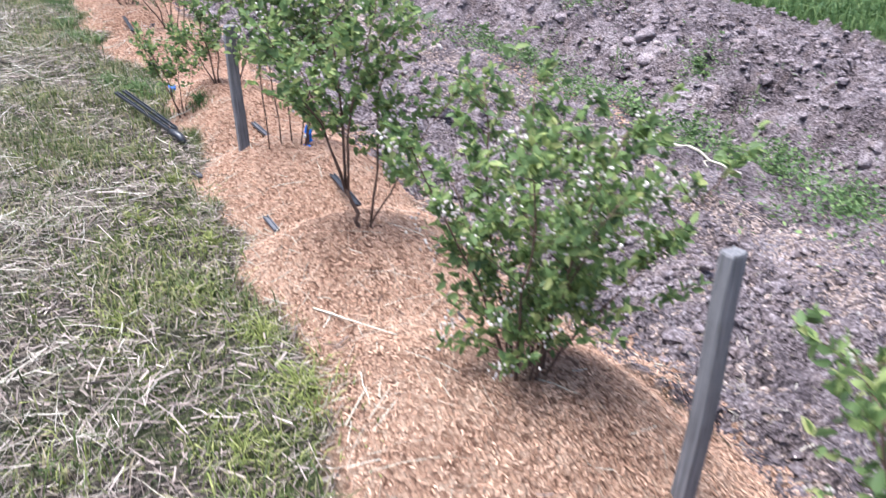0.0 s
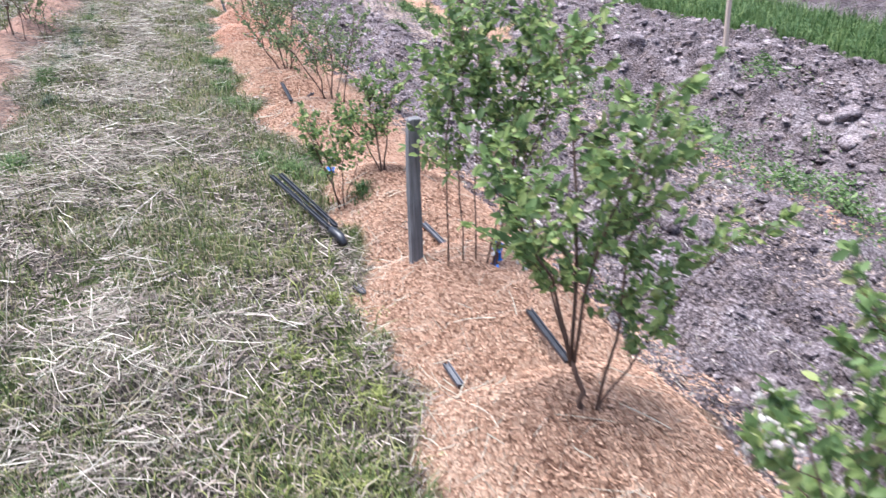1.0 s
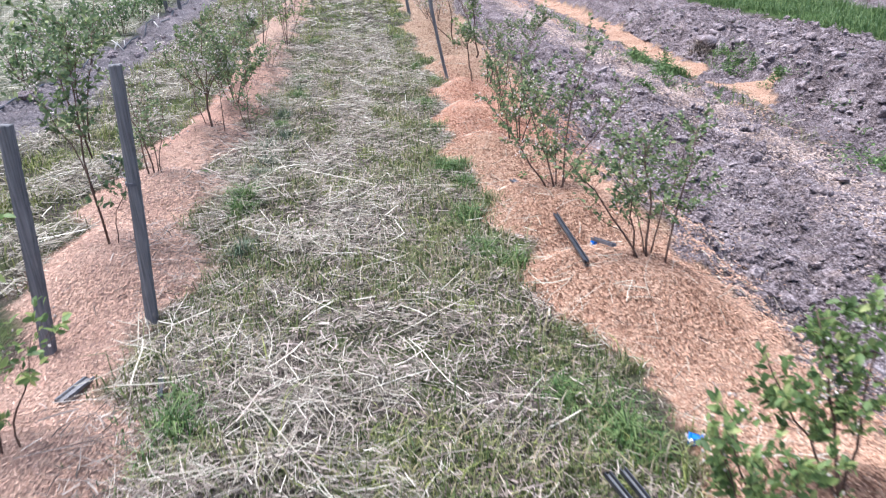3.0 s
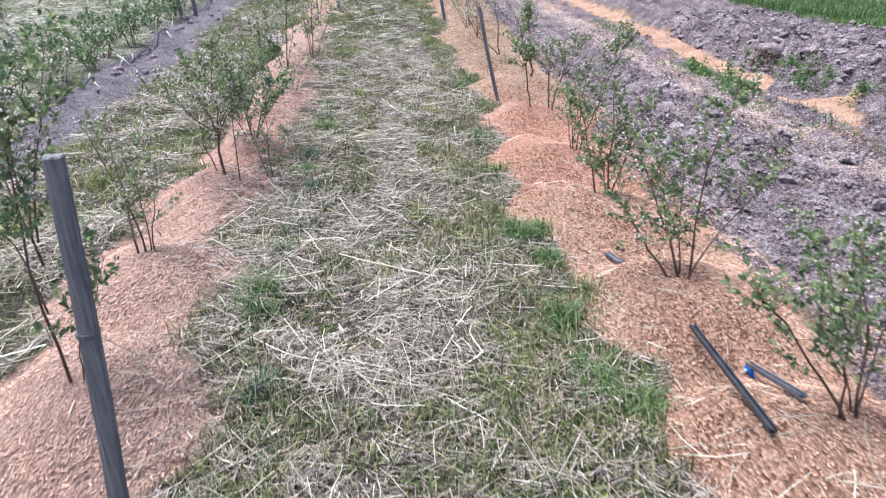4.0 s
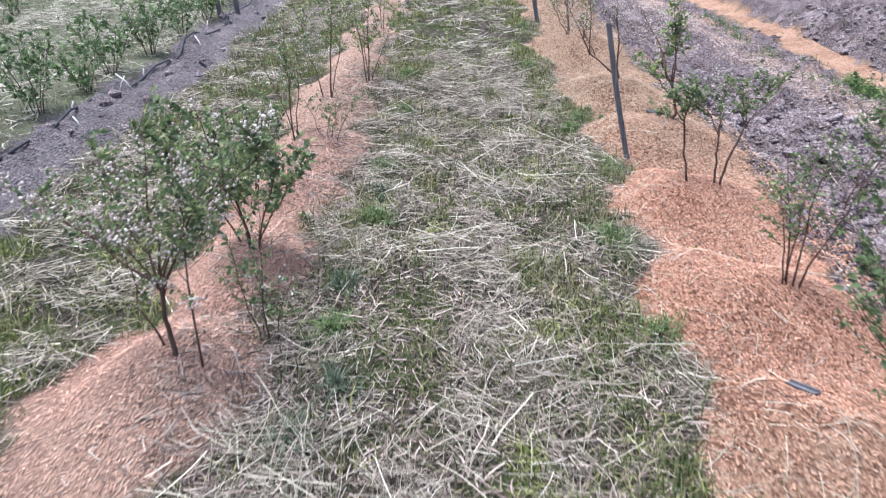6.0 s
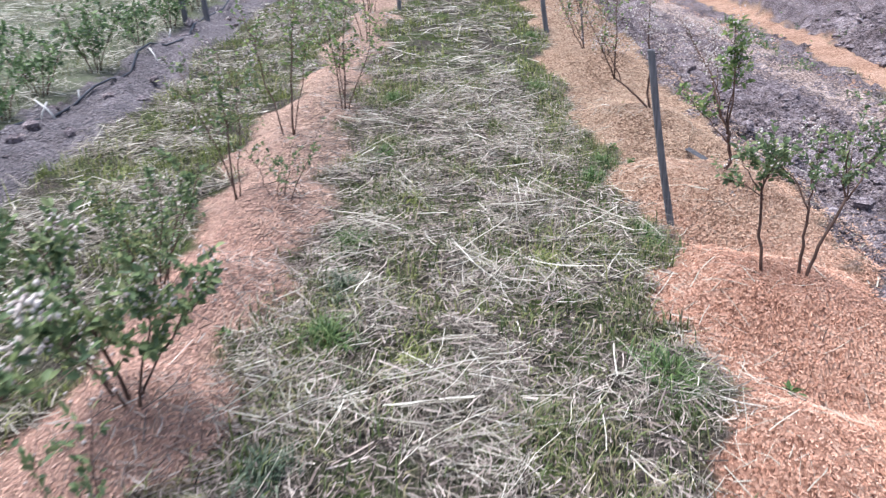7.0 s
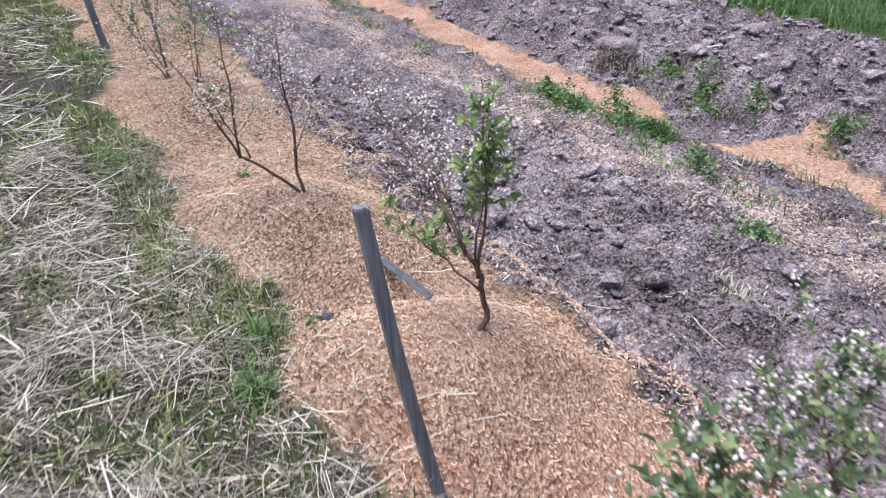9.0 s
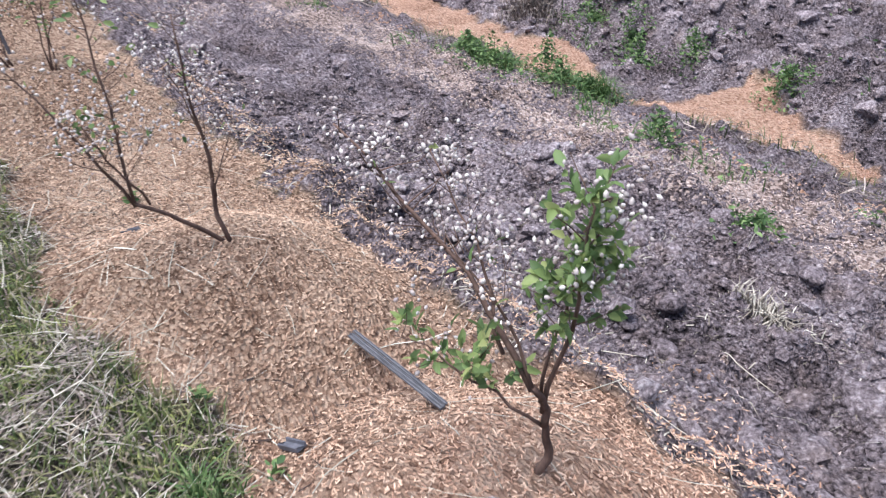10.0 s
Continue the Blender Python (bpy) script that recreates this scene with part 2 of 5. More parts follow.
def ground_material():
    m, nt, b = material("ground_cover", 0.95, 0.1)
    at = coords(nt)
    mask = node(nt, "ShaderNodeAttribute", attribute_name="cover")
    part_of = node(nt, "ShaderNodeSeparateColor", [("Color", mask.outputs["Color"])])
    red, green, blue = part_of.outputs[0], part_of.outputs[1], part_of.outputs[2]
    # thatch under the mown grass
    fibre = noise_tex(nt, 1.0, 5, coords(nt, (140, 22, 60), (0, 0, 0.5)))
    fibre2 = noise_tex(nt, 1.0, 5, coords(nt, (24, 130, 60), (0, 0, -0.3)))
    patch = noise_tex(nt, 2.6, 5, at)
    thatch = ramp_tex(nt, math_node(nt, "MULTIPLY", math_node(nt, "ADD", fibre, fibre2), 0.5), [(0.36, (0.016, 0.013, 0.01)), (0.52, (0.095, 0.08, 0.066)), (0.7, (0.24, 0.21, 0.18))])
    moss = ramp_tex(nt, fibre, [(0.3, (0.035, 0.05, 0.018)), (0.7, (0.13, 0.16, 0.06))])
    grass = mix(nt, ramp_tex(nt, patch, [(0.42, (0, 0, 0)), (0.6, (1, 1, 1))]), thatch, moss)
    grass = mix(nt, mask.outputs["Alpha"], grass, mix(nt, noise_tex(nt, 5.0, 5, at), (0.025, 0.05, 0.014), (0.1, 0.16, 0.045)))
    beyond = node(nt, "ShaderNodeSeparateXYZ", [("Vector", at)]).outputs[0]
    mown = mix(nt, math_node(nt, "MULTIPLY", math_node(nt, "ADD", fibre2, patch), 0.5), (0.03, 0.045, 0.02), (0.4, 0.41, 0.3))
    grass = mix(nt, math_node(nt, "MULTIPLY", math_node(nt, "LESS_THAN", beyond, -4.3), 0.6), grass, mown)
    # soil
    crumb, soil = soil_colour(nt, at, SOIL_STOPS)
    # chips
    cells = node(nt, "ShaderNodeTexVoronoi", [("Vector", coords(nt, (1, 0.55, 1), (0, 0, 0.6)))], Scale=75.0)
    chip_tone = node(nt, "ShaderNodeSeparateColor", [("Color", cells.outputs["Color"])]).outputs[0]
    chip_wide = noise_tex(nt, 1.6, 4, at)
    # Shade between the chips, put into their colour at the cell edges.
    gap_shade = math_node(nt, "MULTIPLY", math_node(nt, "MAXIMUM", math_node(nt, "SUBTRACT", cells.outputs["Distance"], 0.42), 0.0), -0.6)
    chips = chip_colour(nt, math_node(nt, "ADD", gap_shade, math_node(nt, "ADD", math_node(nt, "ADD", math_node(nt, "MULTIPLY", chip_tone, 0.8), 0.1), math_node(nt, "MULTIPLY", math_node(nt, "SUBTRACT", chip_wide, 0.5), 1.1))))
    cells2 = node(nt, "ShaderNodeTexVoronoi", [("Vector", coords(nt, (0.6, 1, 1), (0, 0, 0.2)))], Scale=45.0)
    sparse = node(nt, "ShaderNodeSeparateColor", [("Color", cells2.outputs["Color"])]).outputs[1]
    strewn = math_node(nt, "GREATER_THAN", math_node(nt, "MULTIPLY", blue, 0.85), sparse)
    soil = mix(nt, math_node(nt, "MULTIPLY", math_node(nt, "LESS_THAN", beyond, -3.0), 0.6), soil, mix(nt, crumb, (0.15, 0.134, 0.146), (0.31, 0.288, 0.308)))
    soil = mix(nt, strewn, soil, chips)
    colour = mix(nt, green, grass, soil)
    colour = mix(nt, red, colour, chips)
    nt.links.new(colour, b.inputs["Base Color"])
    relief = math_node(nt, "ADD", math_node(nt, "MULTIPLY", crumb, 1.0), math_node(nt, "MULTIPLY", cells.outputs["Distance"], 0.8))
    bump(nt, b, math_node(nt, "ADD", relief, math_node(nt, "MULTIPLY", fibre, 0.5)), 1.0, 0.05)
    return m


def soil_colour(nt, at, stops):
    """Crumbs with shade painted into the gaps between them, over a slow drift of tone."""
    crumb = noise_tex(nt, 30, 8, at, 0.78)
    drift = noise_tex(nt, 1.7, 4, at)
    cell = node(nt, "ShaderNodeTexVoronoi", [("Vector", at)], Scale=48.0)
    # Cell edges darken the colour like shaded gaps and lower the relief.
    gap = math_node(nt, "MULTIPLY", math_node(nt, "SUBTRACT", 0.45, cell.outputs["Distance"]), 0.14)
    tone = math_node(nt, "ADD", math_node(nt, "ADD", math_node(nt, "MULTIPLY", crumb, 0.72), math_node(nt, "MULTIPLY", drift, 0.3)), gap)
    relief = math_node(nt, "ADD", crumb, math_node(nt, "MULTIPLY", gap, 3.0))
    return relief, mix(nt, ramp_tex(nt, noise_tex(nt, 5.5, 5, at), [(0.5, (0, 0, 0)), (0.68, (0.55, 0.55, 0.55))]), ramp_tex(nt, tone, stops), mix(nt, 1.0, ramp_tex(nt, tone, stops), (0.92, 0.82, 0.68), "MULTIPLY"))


def clod_material():
    m, nt, b = material("soil_clod", 0.95, 0.1)
    geo = nt.nodes.new("ShaderNodeNewGeometry")
    at = node(nt, "ShaderNodeVectorMath", [(0, geo.outputs["Position"])], operation="MULTIPLY")
    at.inputs[1].default_value = (1, 1, 1)
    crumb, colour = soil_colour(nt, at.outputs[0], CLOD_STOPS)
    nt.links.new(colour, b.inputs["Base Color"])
    bump(nt, b, crumb, 1.0, 0.035)
    return m


def island_material(name, stops, rough_value=0.85, spec=0.2, through_light=0.0, grain=0.0):
    """One tone per loose piece, along the stops, with fine grain."""
    m, nt, b = material(name, rough_value, spec)
    geo = nt.nodes.new("ShaderNodeNewGeometry")
    tone = geo.outputs["Random Per Island"]
    if grain:
        tone = math_node(nt, "ADD", tone, math_node(nt, "MULTIPLY", math_node(nt, "SUBTRACT", noise_tex(nt, 60, 3), 0.5), grain))
    if stops is CHIP_STOPS:
        wide = math_node(nt, "SUBTRACT", noise_tex(nt, 1.6, 4), 0.5)
        tone = math_node(nt, "ADD", math_node(nt, "MULTIPLY", tone, 0.95), math_node(nt, "MULTIPLY", wide, 1.0))
        tone = math_node(nt, "ADD", tone, 0.07)
    colour = chip_colour(nt, tone) if stops is CHIP_STOPS else ramp_tex(nt, tone, stops)
    nt.links.new(colour, b.inputs["Base Color"])
    if through_light:
        t = node(nt, "ShaderNodeBsdfTranslucent", [("Color", colour)])
        s = node(nt, "ShaderNodeMixShader", [(1, b.outputs[0]), (2, t.outputs[0])])
        s.inputs[0].default_value = through_light
        nt.links.new(s.outputs[0], nt.nodes["Material Output"].inputs[0])
    return m


def wood_material(name, dark, light, scale=(90, 90, 3), rough_value=0.85):
    m, nt, b = material(name, rough_value, 0.25)
    grain = noise_tex(nt, 1.0, 6, coords(nt, scale))
    blot = noise_tex(nt, 5.0, 4)
    tone = math_node(nt, "ADD", math_node(nt, "MULTIPLY", grain, 0.75), math_node(nt, "MULTIPLY", blot, 0.3))
    nt.links.new(ramp_tex(nt, tone, [(0.3, dark), (0.75, light)]), b.inputs["Base Color"])
    bump(nt, b, grain, 0.7, 0.006)
    return m


def plain_material(name, dark, light, scale=30.0, rough_value=0.5, spec=0.4):
    m, nt, b = material(name, rough_value, spec)
    nt.links.new(ramp_tex(nt, noise_tex(nt, scale, 5), [(0.3, dark), (0.7, light)]), b.inputs["Base Color"])
    return m


GROUND = ground_material()
CHIP = island_material("wood_chip", CHIP_STOPS, 0.9, 0.1, grain=0.3)
STRAW = island_material("dry_straw", [(0.0, (0.075, 0.062, 0.05)), (0.35, (0.2, 0.17, 0.138)), (0.7, (0.34, 0.302, 0.25)), (0.92, (0.46, 0.425, 0.355)), (1.0, (0.62, 0.585, 0.505))], 0.8, 0.15)
PALE_STRAW = island_material("pale_straw", [(0.0, (0.28, 0.255, 0.205)), (0.6, (0.4, 0.37, 0.3)), (1.0, (0.56, 0.53, 0.45))], 0.75, 0.2)
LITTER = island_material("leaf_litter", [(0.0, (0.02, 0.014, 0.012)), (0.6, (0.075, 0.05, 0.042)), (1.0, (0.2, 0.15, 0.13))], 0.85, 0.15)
THATCH = island_material("old_thatch", [(0.0, (0.03, 0.024, 0.022)), (0.4, (0.145, 0.112, 0.097)), (0.75, (0.29, 0.236, 0.207)), (1.0, (0.48, 0.412, 0.364))], 0.85, 0.15)
STRAW_STALK = wood_material("stalk", (0.28, 0.24, 0.18), (0.58, 0.53, 0.44), (40, 8, 40), 0.6)
BLADE = island_material("grass_blade", [(0.0, (0.034, 0.053, 0.018)), (0.35, (0.092, 0.121, 0.042)), (0.62, (0.178, 0.186, 0.08)), (0.8, (0.255, 0.23, 0.122)), (0.9, (0.27, 0.213, 0.152)), (1.0, (0.41, 0.35, 0.275))], 0.65, 0.25, 0.3)
LUSH = island_material("lush_grass", [(0.0, (0.03, 0.075, 0.018)), (0.6, (0.088, 0.138, 0.046)), (1.0, (0.17, 0.225, 0.08))], 0.55, 0.3, 0.25)
DULL_GREEN = island_material("dull_green_grass", [(0.0, (0.03, 0.05, 0.03)), (0.6, (0.085, 0.115, 0.075)), (1.0, (0.2, 0.225, 0.16))], 0.65, 0.2, 0.2)
MOSS = island_material("mossy_grass", [(0.0, (0.07, 0.09, 0.025)), (0.6, (0.19, 0.215, 0.06)), (1.0, (0.32, 0.33, 0.12))], 0.65, 0.25, 0.25)
WEED = island_material("weed_leaf", [(0.0, (0.045, 0.085, 0.03)), (0.6, (0.11, 0.18, 0.062)), (1.0, (0.22, 0.3, 0.11))], 0.55, 0.3, 0.25)
CLOD = clod_material()
LEAF = island_material("bush_leaf", [(0.0, (0.085, 0.135, 0.056)), (0.45, (0.17, 0.252, 0.094)), (0.86, (0.285, 0.36, 0.13)), (1.0, (0.41, 0.44, 0.18))], 0.5, 0.3, 0.5)
MID_LEAF = island_material("dull_leaf", [(0.0, (0.075, 0.115, 0.062)), (0.45, (0.145, 0.2, 0.095)), (0.86, (0.23, 0.285, 0.13)), (1.0, (0.36, 0.385, 0.19))], 0.55, 0.25, 0.45)
# Leaf copy with the outer left rows' shade put into its colour.
SHADED_LEAF = island_material("shaded_leaf", [(0.0, (0.07, 0.11, 0.055)), (0.6, (0.13, 0.195, 0.085)), (1.0, (0.22, 0.29, 0.13))], 0.5, 0.3, 0.4)
PETAL = island_material("blossom_petal", [(0.0, (0.34, 0.275, 0.26)), (0.5, (0.51, 0.445, 0.415)), (1.0, (0.7, 0.645, 0.6))], 0.6, 0.3, 0.2)
BARK = wood_material("bark", (0.048, 0.03, 0.024), (0.185, 0.115, 0.088), (60, 60, 14))
POST_WOOD = wood_material("weathered_wood", (0.045, 0.043, 0.047), (0.25, 0.243, 0.255), (110, 110, 2.5))
PALE_WOOD = wood_material("pale_wood", (0.4, 0.3, 0.24), (0.62, 0.5, 0.42), (80, 80, 3))
SLAT = wood_material("dark_slat", (0.05, 0.049, 0.056), (0.18, 0.178, 0.195), (90, 6, 90))
BLACK_PLASTIC = plain_material("black_plastic", (0.012, 0.013, 0.017), (0.035, 0.036, 0.045), 20, 0.35, 0.5)
GREY_PLASTIC = plain_material("grey_plastic", (0.05, 0.05, 0.06), (0.12, 0.12, 0.14), 25, 0.55, 0.4)
BLUE_PLASTIC = plain_material("blue_plastic", (0.0, 0.11, 0.5), (0.01, 0.2, 0.75), 15, 0.4, 0.5)
WHITE_PLASTIC = plain_material("white_plastic", (0.4, 0.38, 0.36), (0.62, 0.6, 0.57), 18, 0.5, 0.4)


# ---- mesh helpers ----
def mesh_of(name, verts, faces_list, mat, smooth=False):
    """A mesh from a vertex array and arrays of faces with three or four corners each."""
    me = bpy.data.meshes.new(name)
    verts = np.asarray(verts, np.float32)
    faces_list = [np.asarray(f, np.int32) for f in faces_list if len(f)]
    loops = np.concatenate([f.ravel() for f in faces_list])
    sizes = np.concatenate([np.full(len(f), f.shape[1], np.int32) for f in faces_list])
    me.vertices.add(len(verts))
    me.vertices.foreach_set("co", verts.ravel())
    me.loops.add(len(loops))
    me.loops.foreach_set("vertex_index", loops)
    me.polygons.add(len(sizes))
    me.polygons.foreach_set("loop_start", np.concatenate([[0], np.cumsum(sizes)[:-1]]).astype(np.int32))
    me.polygons.foreach_set("loop_total", sizes)
    me.polygons.foreach_set("use_smooth", np.full(len(sizes), smooth))
    me.materials.append(mat)
    me.update(calc_edges=True)
    me.validate()
    return me


def repeat(template, tris, places, along, across, up, size):
    """Copies of a small template (n x 3, along/across/up) at many places, as one vertex array and face array."""
    size = np.asarray(size, float)
    size = size if size.ndim == 2 else np.repeat(size[:, None], 3, 1)
    t = template[None] * size[:, None, :]
    v = places[:, None] + t[..., :1] * along[:, None] + t[..., 1:2] * across[:, None] + t[..., 2:] * up[:, None]
    f = tris[None] + (np.arange(len(places)) * len(template))[:, None, None]
    return v.reshape(-1, 3), f.reshape(-1, tris.shape[1])


def unit(v):
    return v / np.maximum(1e-9, np.linalg.norm(v, axis=-1, keepdims=True))


def frames_from(along, r):
    """Two directions square to each given one, turned at random."""
    side = unit(np.cross(along, r.normal(size=along.shape)))
    return side, np.cross(along, side)


def part(name, me, parent, label="", kind=""):
    ob = new(name, me)
    ob.parent = parent
    return tagged(ob, label, kind=kind)


def tube(points, radii, sides=6, cap=True):
    """A round rod along points; gives vertices and faces."""
    p = np.asarray(points, float)
    d = unit(np.gradient(p, axis=0))
    ref = np.array([0.0, 0.0, 1.0]) if abs(d[0, 2]) < 0.9 else np.array([1.0, 0.0, 0.0])
    a = unit(np.cross(d, ref))
    b = np.cross(d, a)
    th = np.arange(sides) * 2 * np.pi / sides
    v = p[:, None] + np.asarray(radii)[:, None, None] * (np.cos(th)[None, :, None] * a[:, None] + np.sin(th)[None, :, None] * b[:, None])
    v = v.reshape(-1, 3)
    q = []
    for k in range(len(p) - 1):
        for s in range(sides):
            s2 = (s + 1) % sides
            q.append((k * sides + s, k * sides + s2, (k + 1) * sides + s2, (k + 1) * sides + s))
    tri = []
    if cap:
        v = np.vstack([v, p[:1], p[-1:]])
        n = len(v)
        for s in range(sides):
            s2 = (s + 1) % sides
            tri.append((n - 2, s2, s))
            tri.append((n - 1, (len(p) - 1) * sides + s, (len(p) - 1) * sides + s2))
    return v, np.array(q), np.array(tri).reshape(-1, 3)


def joined(pieces):
    """One vertex array and face arrays out of several (v, quads, tris)."""
    vs, qs, ts, n = [], [], [], 0
    for v, q, t in pieces:
        vs.append(v)
        if len(q):
            qs.append(q + n)
        if len(t):
            ts.append(t + n)
        n += len(v)
    return np.vstack(vs), ([np.vstack(qs)] if qs else []) + ([np.vstack(ts)] if ts else [])


# outline of one leaf
LEAF_T = np.array([(0, 0, 0), (0.33, 0.5, 0.09), (0.33, -0.5, 0.09), (0.45, 0, 0), (0.75, 0.36, 0.03), (0.75, -0.36, 0.03), (1.0, 0, -0.12)])
LEAF_F = np.array([(0, 3, 1), (0, 2, 3), (1, 3, 4), (2, 5, 3), (3, 6, 4), (3, 5, 6)])


# ---- the ground, one sheet to the horizon ----
def spread(parts):
    return np.unique(np.concatenate([np.arange(a, b, s) for a, b, s in parts]).round(4))


gx = np.concatenate([[-3000, -900, -300, -120, -60, -30, -20, -14], spread([(-10, -5, 0.25), (-5, -2.5, 0.07), (-2.5, 1.7, 0.055), (1.7, 3.8, 0.028), (3.8, 9.5, 0.075), (9.5, 15, 0.14), (15, 26, 0.5)]), [30, 40, 60, 120, 300, 900, 3000]])
gy = np.concatenate([[-3000, -600, -100, -30, -12, -5], spread([(-2.5, 0.6, 0.12), (0.6, 12, 0.06), (12, 18, 0.032), (18, 20, 0.06), (20, 26, 0.1), (26, 40, 0.3)]), [42, 45, 50, 60, 80, 120, 300, 900, 3000]])
X, Y = np.meshgrid(gx, gy)
Z = land(X, Y)
nx, ny = len(gx), len(gy)
idx = np.arange(nx * ny).reshape(ny, nx)
quads = np.stack([idx[:-1, :-1], idx[:-1, 1:], idx[1:, 1:], idx[1:, :-1]], -1).reshape(-1, 4)
me = mesh_of("ground", np.stack([X, Y, Z], -1).reshape(-1, 3), [quads], GROUND, True)
cover = me.attributes.new("cover", "FLOAT_COLOR", "POINT")
mulch, soil, strewn, lush = zones(X, Y)
cover.data.foreach_set("color", np.stack([mulch, soil, strewn, lush], -1).reshape(-1).astype(np.float32))
tagged(new("ground", me), "field of mown grass, wood chip beds and tilled grey soil", "ground", kind="structure")


# ---- loose cover: chips, straw, grass, clods ----
def scatter(n, box, keep):
    """Random places in a box (x0, y0, x1, y1), kept with the given chance (a function of x, y)."""
    x, y = rng.uniform(box[0], box[2], n), rng.uniform(box[1], box[3], n)
    k = rng.random(n) < keep(x, y)
    return x[k], y[k]


def chips_on(name, n, box, keep, label, lift=0.004, grow=1.0):
    x, y = scatter(n, box, keep)
    p = np.stack([x, y, land(x, y) + lift], -1)
    th, tip = rng.uniform(0, 6.283, len(x)), rng.normal(0, 0.35, len(x))
    along = np.stack([np.cos(th) * np.cos(tip), np.sin(th) * np.cos(tip), np.sin(tip)], -1)
    across = unit(np.cross(np.array([0, 0, 1.0]), along) + rng.normal(0, 0.3, along.shape))
    up = unit(np.cross(along, across))
    temp = np.array([(-0.5, -0.2, 0), (0.42, -0.5, 0.0), (0.5, 0.3, 0), (-0.36, 0.5, 0), (-0.45, 0.1, 0.5), (0.48, -0.1, 0.5)])
    tris = np.array([(0, 1, 5), (0, 5, 4), (2, 3, 4), (2, 4, 5)])
    size = np.stack([rng.gamma(2.0, 0.0036, len(x)) + 0.006, rng.uniform(0.0025, 0.0075, len(x)), rng.uniform(0.001, 0.006, len(x))], -1) * grow
    v, f = repeat(temp, tris, p, along, across, up, size)
    return tagged(new(name, mesh_of(name, v, [f], CHIP)), label, "wood chips", kind="stuff")


near = lambda x, y: zones(x, y)[0]
chips_on("wood_chips", 170000, (0.25, 1.2, 2.1, 19.5), near, "reddish wood chip mulch heaped along the planted bed")
chips_on("wood_chips", 60000, (-2.45, 4.6, -1.0, 18.5), near, "pinkish wood chip mulch along the second bed", grow=1.15)
chips_on("wood_chips", 30000, (4.9, 12.3, 7.3, 24), near, "orange wood chips lying in the trench", 0.006, 1.4)
chips_on("wood_chips", 34000, (3.6, 8.0, 5.6, 20), lambda x, y: 0.8 * zones(x, y)[2] * (1 - zones(x, y)[0]), "wood chips strewn thinly over grey soil", 0.008, 1.3)
chips_on("wood_chips", 16000, (1.4, 1.0, 2.7, 19), lambda x, y: 0.6 * np.exp(-(((x - edges(y)[1] - 0.08) / 0.2) ** 2)) * ramp(-0.7, 0.5, vnoise(x, y, 0.25, 27)), "wood chips fallen from the bed onto soil", 0.006)


def heaps(x, y):
    """Where the mower left the cut grass in thick tufts."""
    return 0.8 * vnoise(x, y, 0.36, 21) + 0.9 * vnoise(x, y, 0.15, 22) + 0.25 * np.exp(-(((x + 0.45) / 0.5) ** 2))


def straw_amount(x, y):
    mulch, soil, strewn, lush = zones(x, y)
    open_grass = (1 - mulch) * (1 - soil)
    swath = ramp(-0.3, 0.6, heaps(x, y))
    side = 1 - np.interp(y, [7, 10, 14], [0.9, 0.75, 0.35]) * np.exp(-(((x - edges(y)[0] + 0.25) / np.interp(y, [7, 10], [0.55, 0.32])) ** 2))
    return open_grass * (0.05 + 0.95 * swath) * (1 - lush) * side * np.interp(y, [2, 4], [0.6, 1.0])


def straws(name, n, box, keep, label, long=1.0, lift=0.03, mat=None, wide=1.0, mess=1.0):
    """Loose bits of dry grass: thin bent ribbons, each rolled about its length."""
    x, y = scatter(n, box, keep)
    th = 5.5 * vnoise(x, y, 0.4, 24) + 0.9 + rng.normal(0, mess, len(x))
    length = (rng.gamma(2.2, 0.055, len(x)) + 0.05) * long
    width = np.clip(rng.gamma(2.2, 0.00068, len(x)), 0.0006, 0.0025) * np.where(rng.random(len(x)) < 0.1, 1.5, 1.0) * (0.85 + 0.15 * long) * wide
    bend = rng.normal(0, 0.035, len(x)) * length
    h0 = rng.gamma(1.5, lift * 0.5, len(x)) * np.clip(0.55 + 1.1 * heaps(x, y), 0.12, 1.9) + 0.006
    zc = land(x, y) + h0
    pitch = rng.normal(0, 0.17 if lift > 0.025 else 0.02, len(x))
    ends = np.linspace(-0.5, 0.5, 5 if long > 1.5 else (3 if long < 0.7 else 4))
    curl = rng.normal(0, 0.04, len(x)) * length
    roll = rng.uniform(-1.0, 1.0, len(x))
    side = np.stack([-np.sin(th) * np.cos(roll), np.cos(th) * np.cos(roll), np.sin(roll)], -1) * width[:, None]
    rows = []
    for k in ends:
        off = bend * (1 - 4 * k * k) + curl * 4 * k * (0.25 - k * k) * 2
        px = x + np.cos(th) * length * k - np.sin(th) * off
        py = y + np.sin(th) * length * k + np.cos(th) * off
        pz = zc + pitch * length * k + 0.6 * (land(px, py) - zc) * (1 if lift < 0.025 else 0.35)
        ring = np.stack([px, py, pz], -1)
        rows += [ring + side, ring - side]
    v = np.stack(rows, 1)
    q = np.array([(2 * k, 2 * k + 1, 2 * k + 3, 2 * k + 2) for k in range(len(ends) - 1)])
    q = q[None] + (np.arange(len(x)) * 2 * len(ends))[:, None, None]
    return tagged(new(name, mesh_of(name, v.reshape(-1, 3), [q.reshape(-1, 4)], mat or STRAW)), label, "straw", kind="stuff")


def open_strip(x, y):
    return (1 - zones(x, y)[0]) * (1 - zones(x, y)[1])


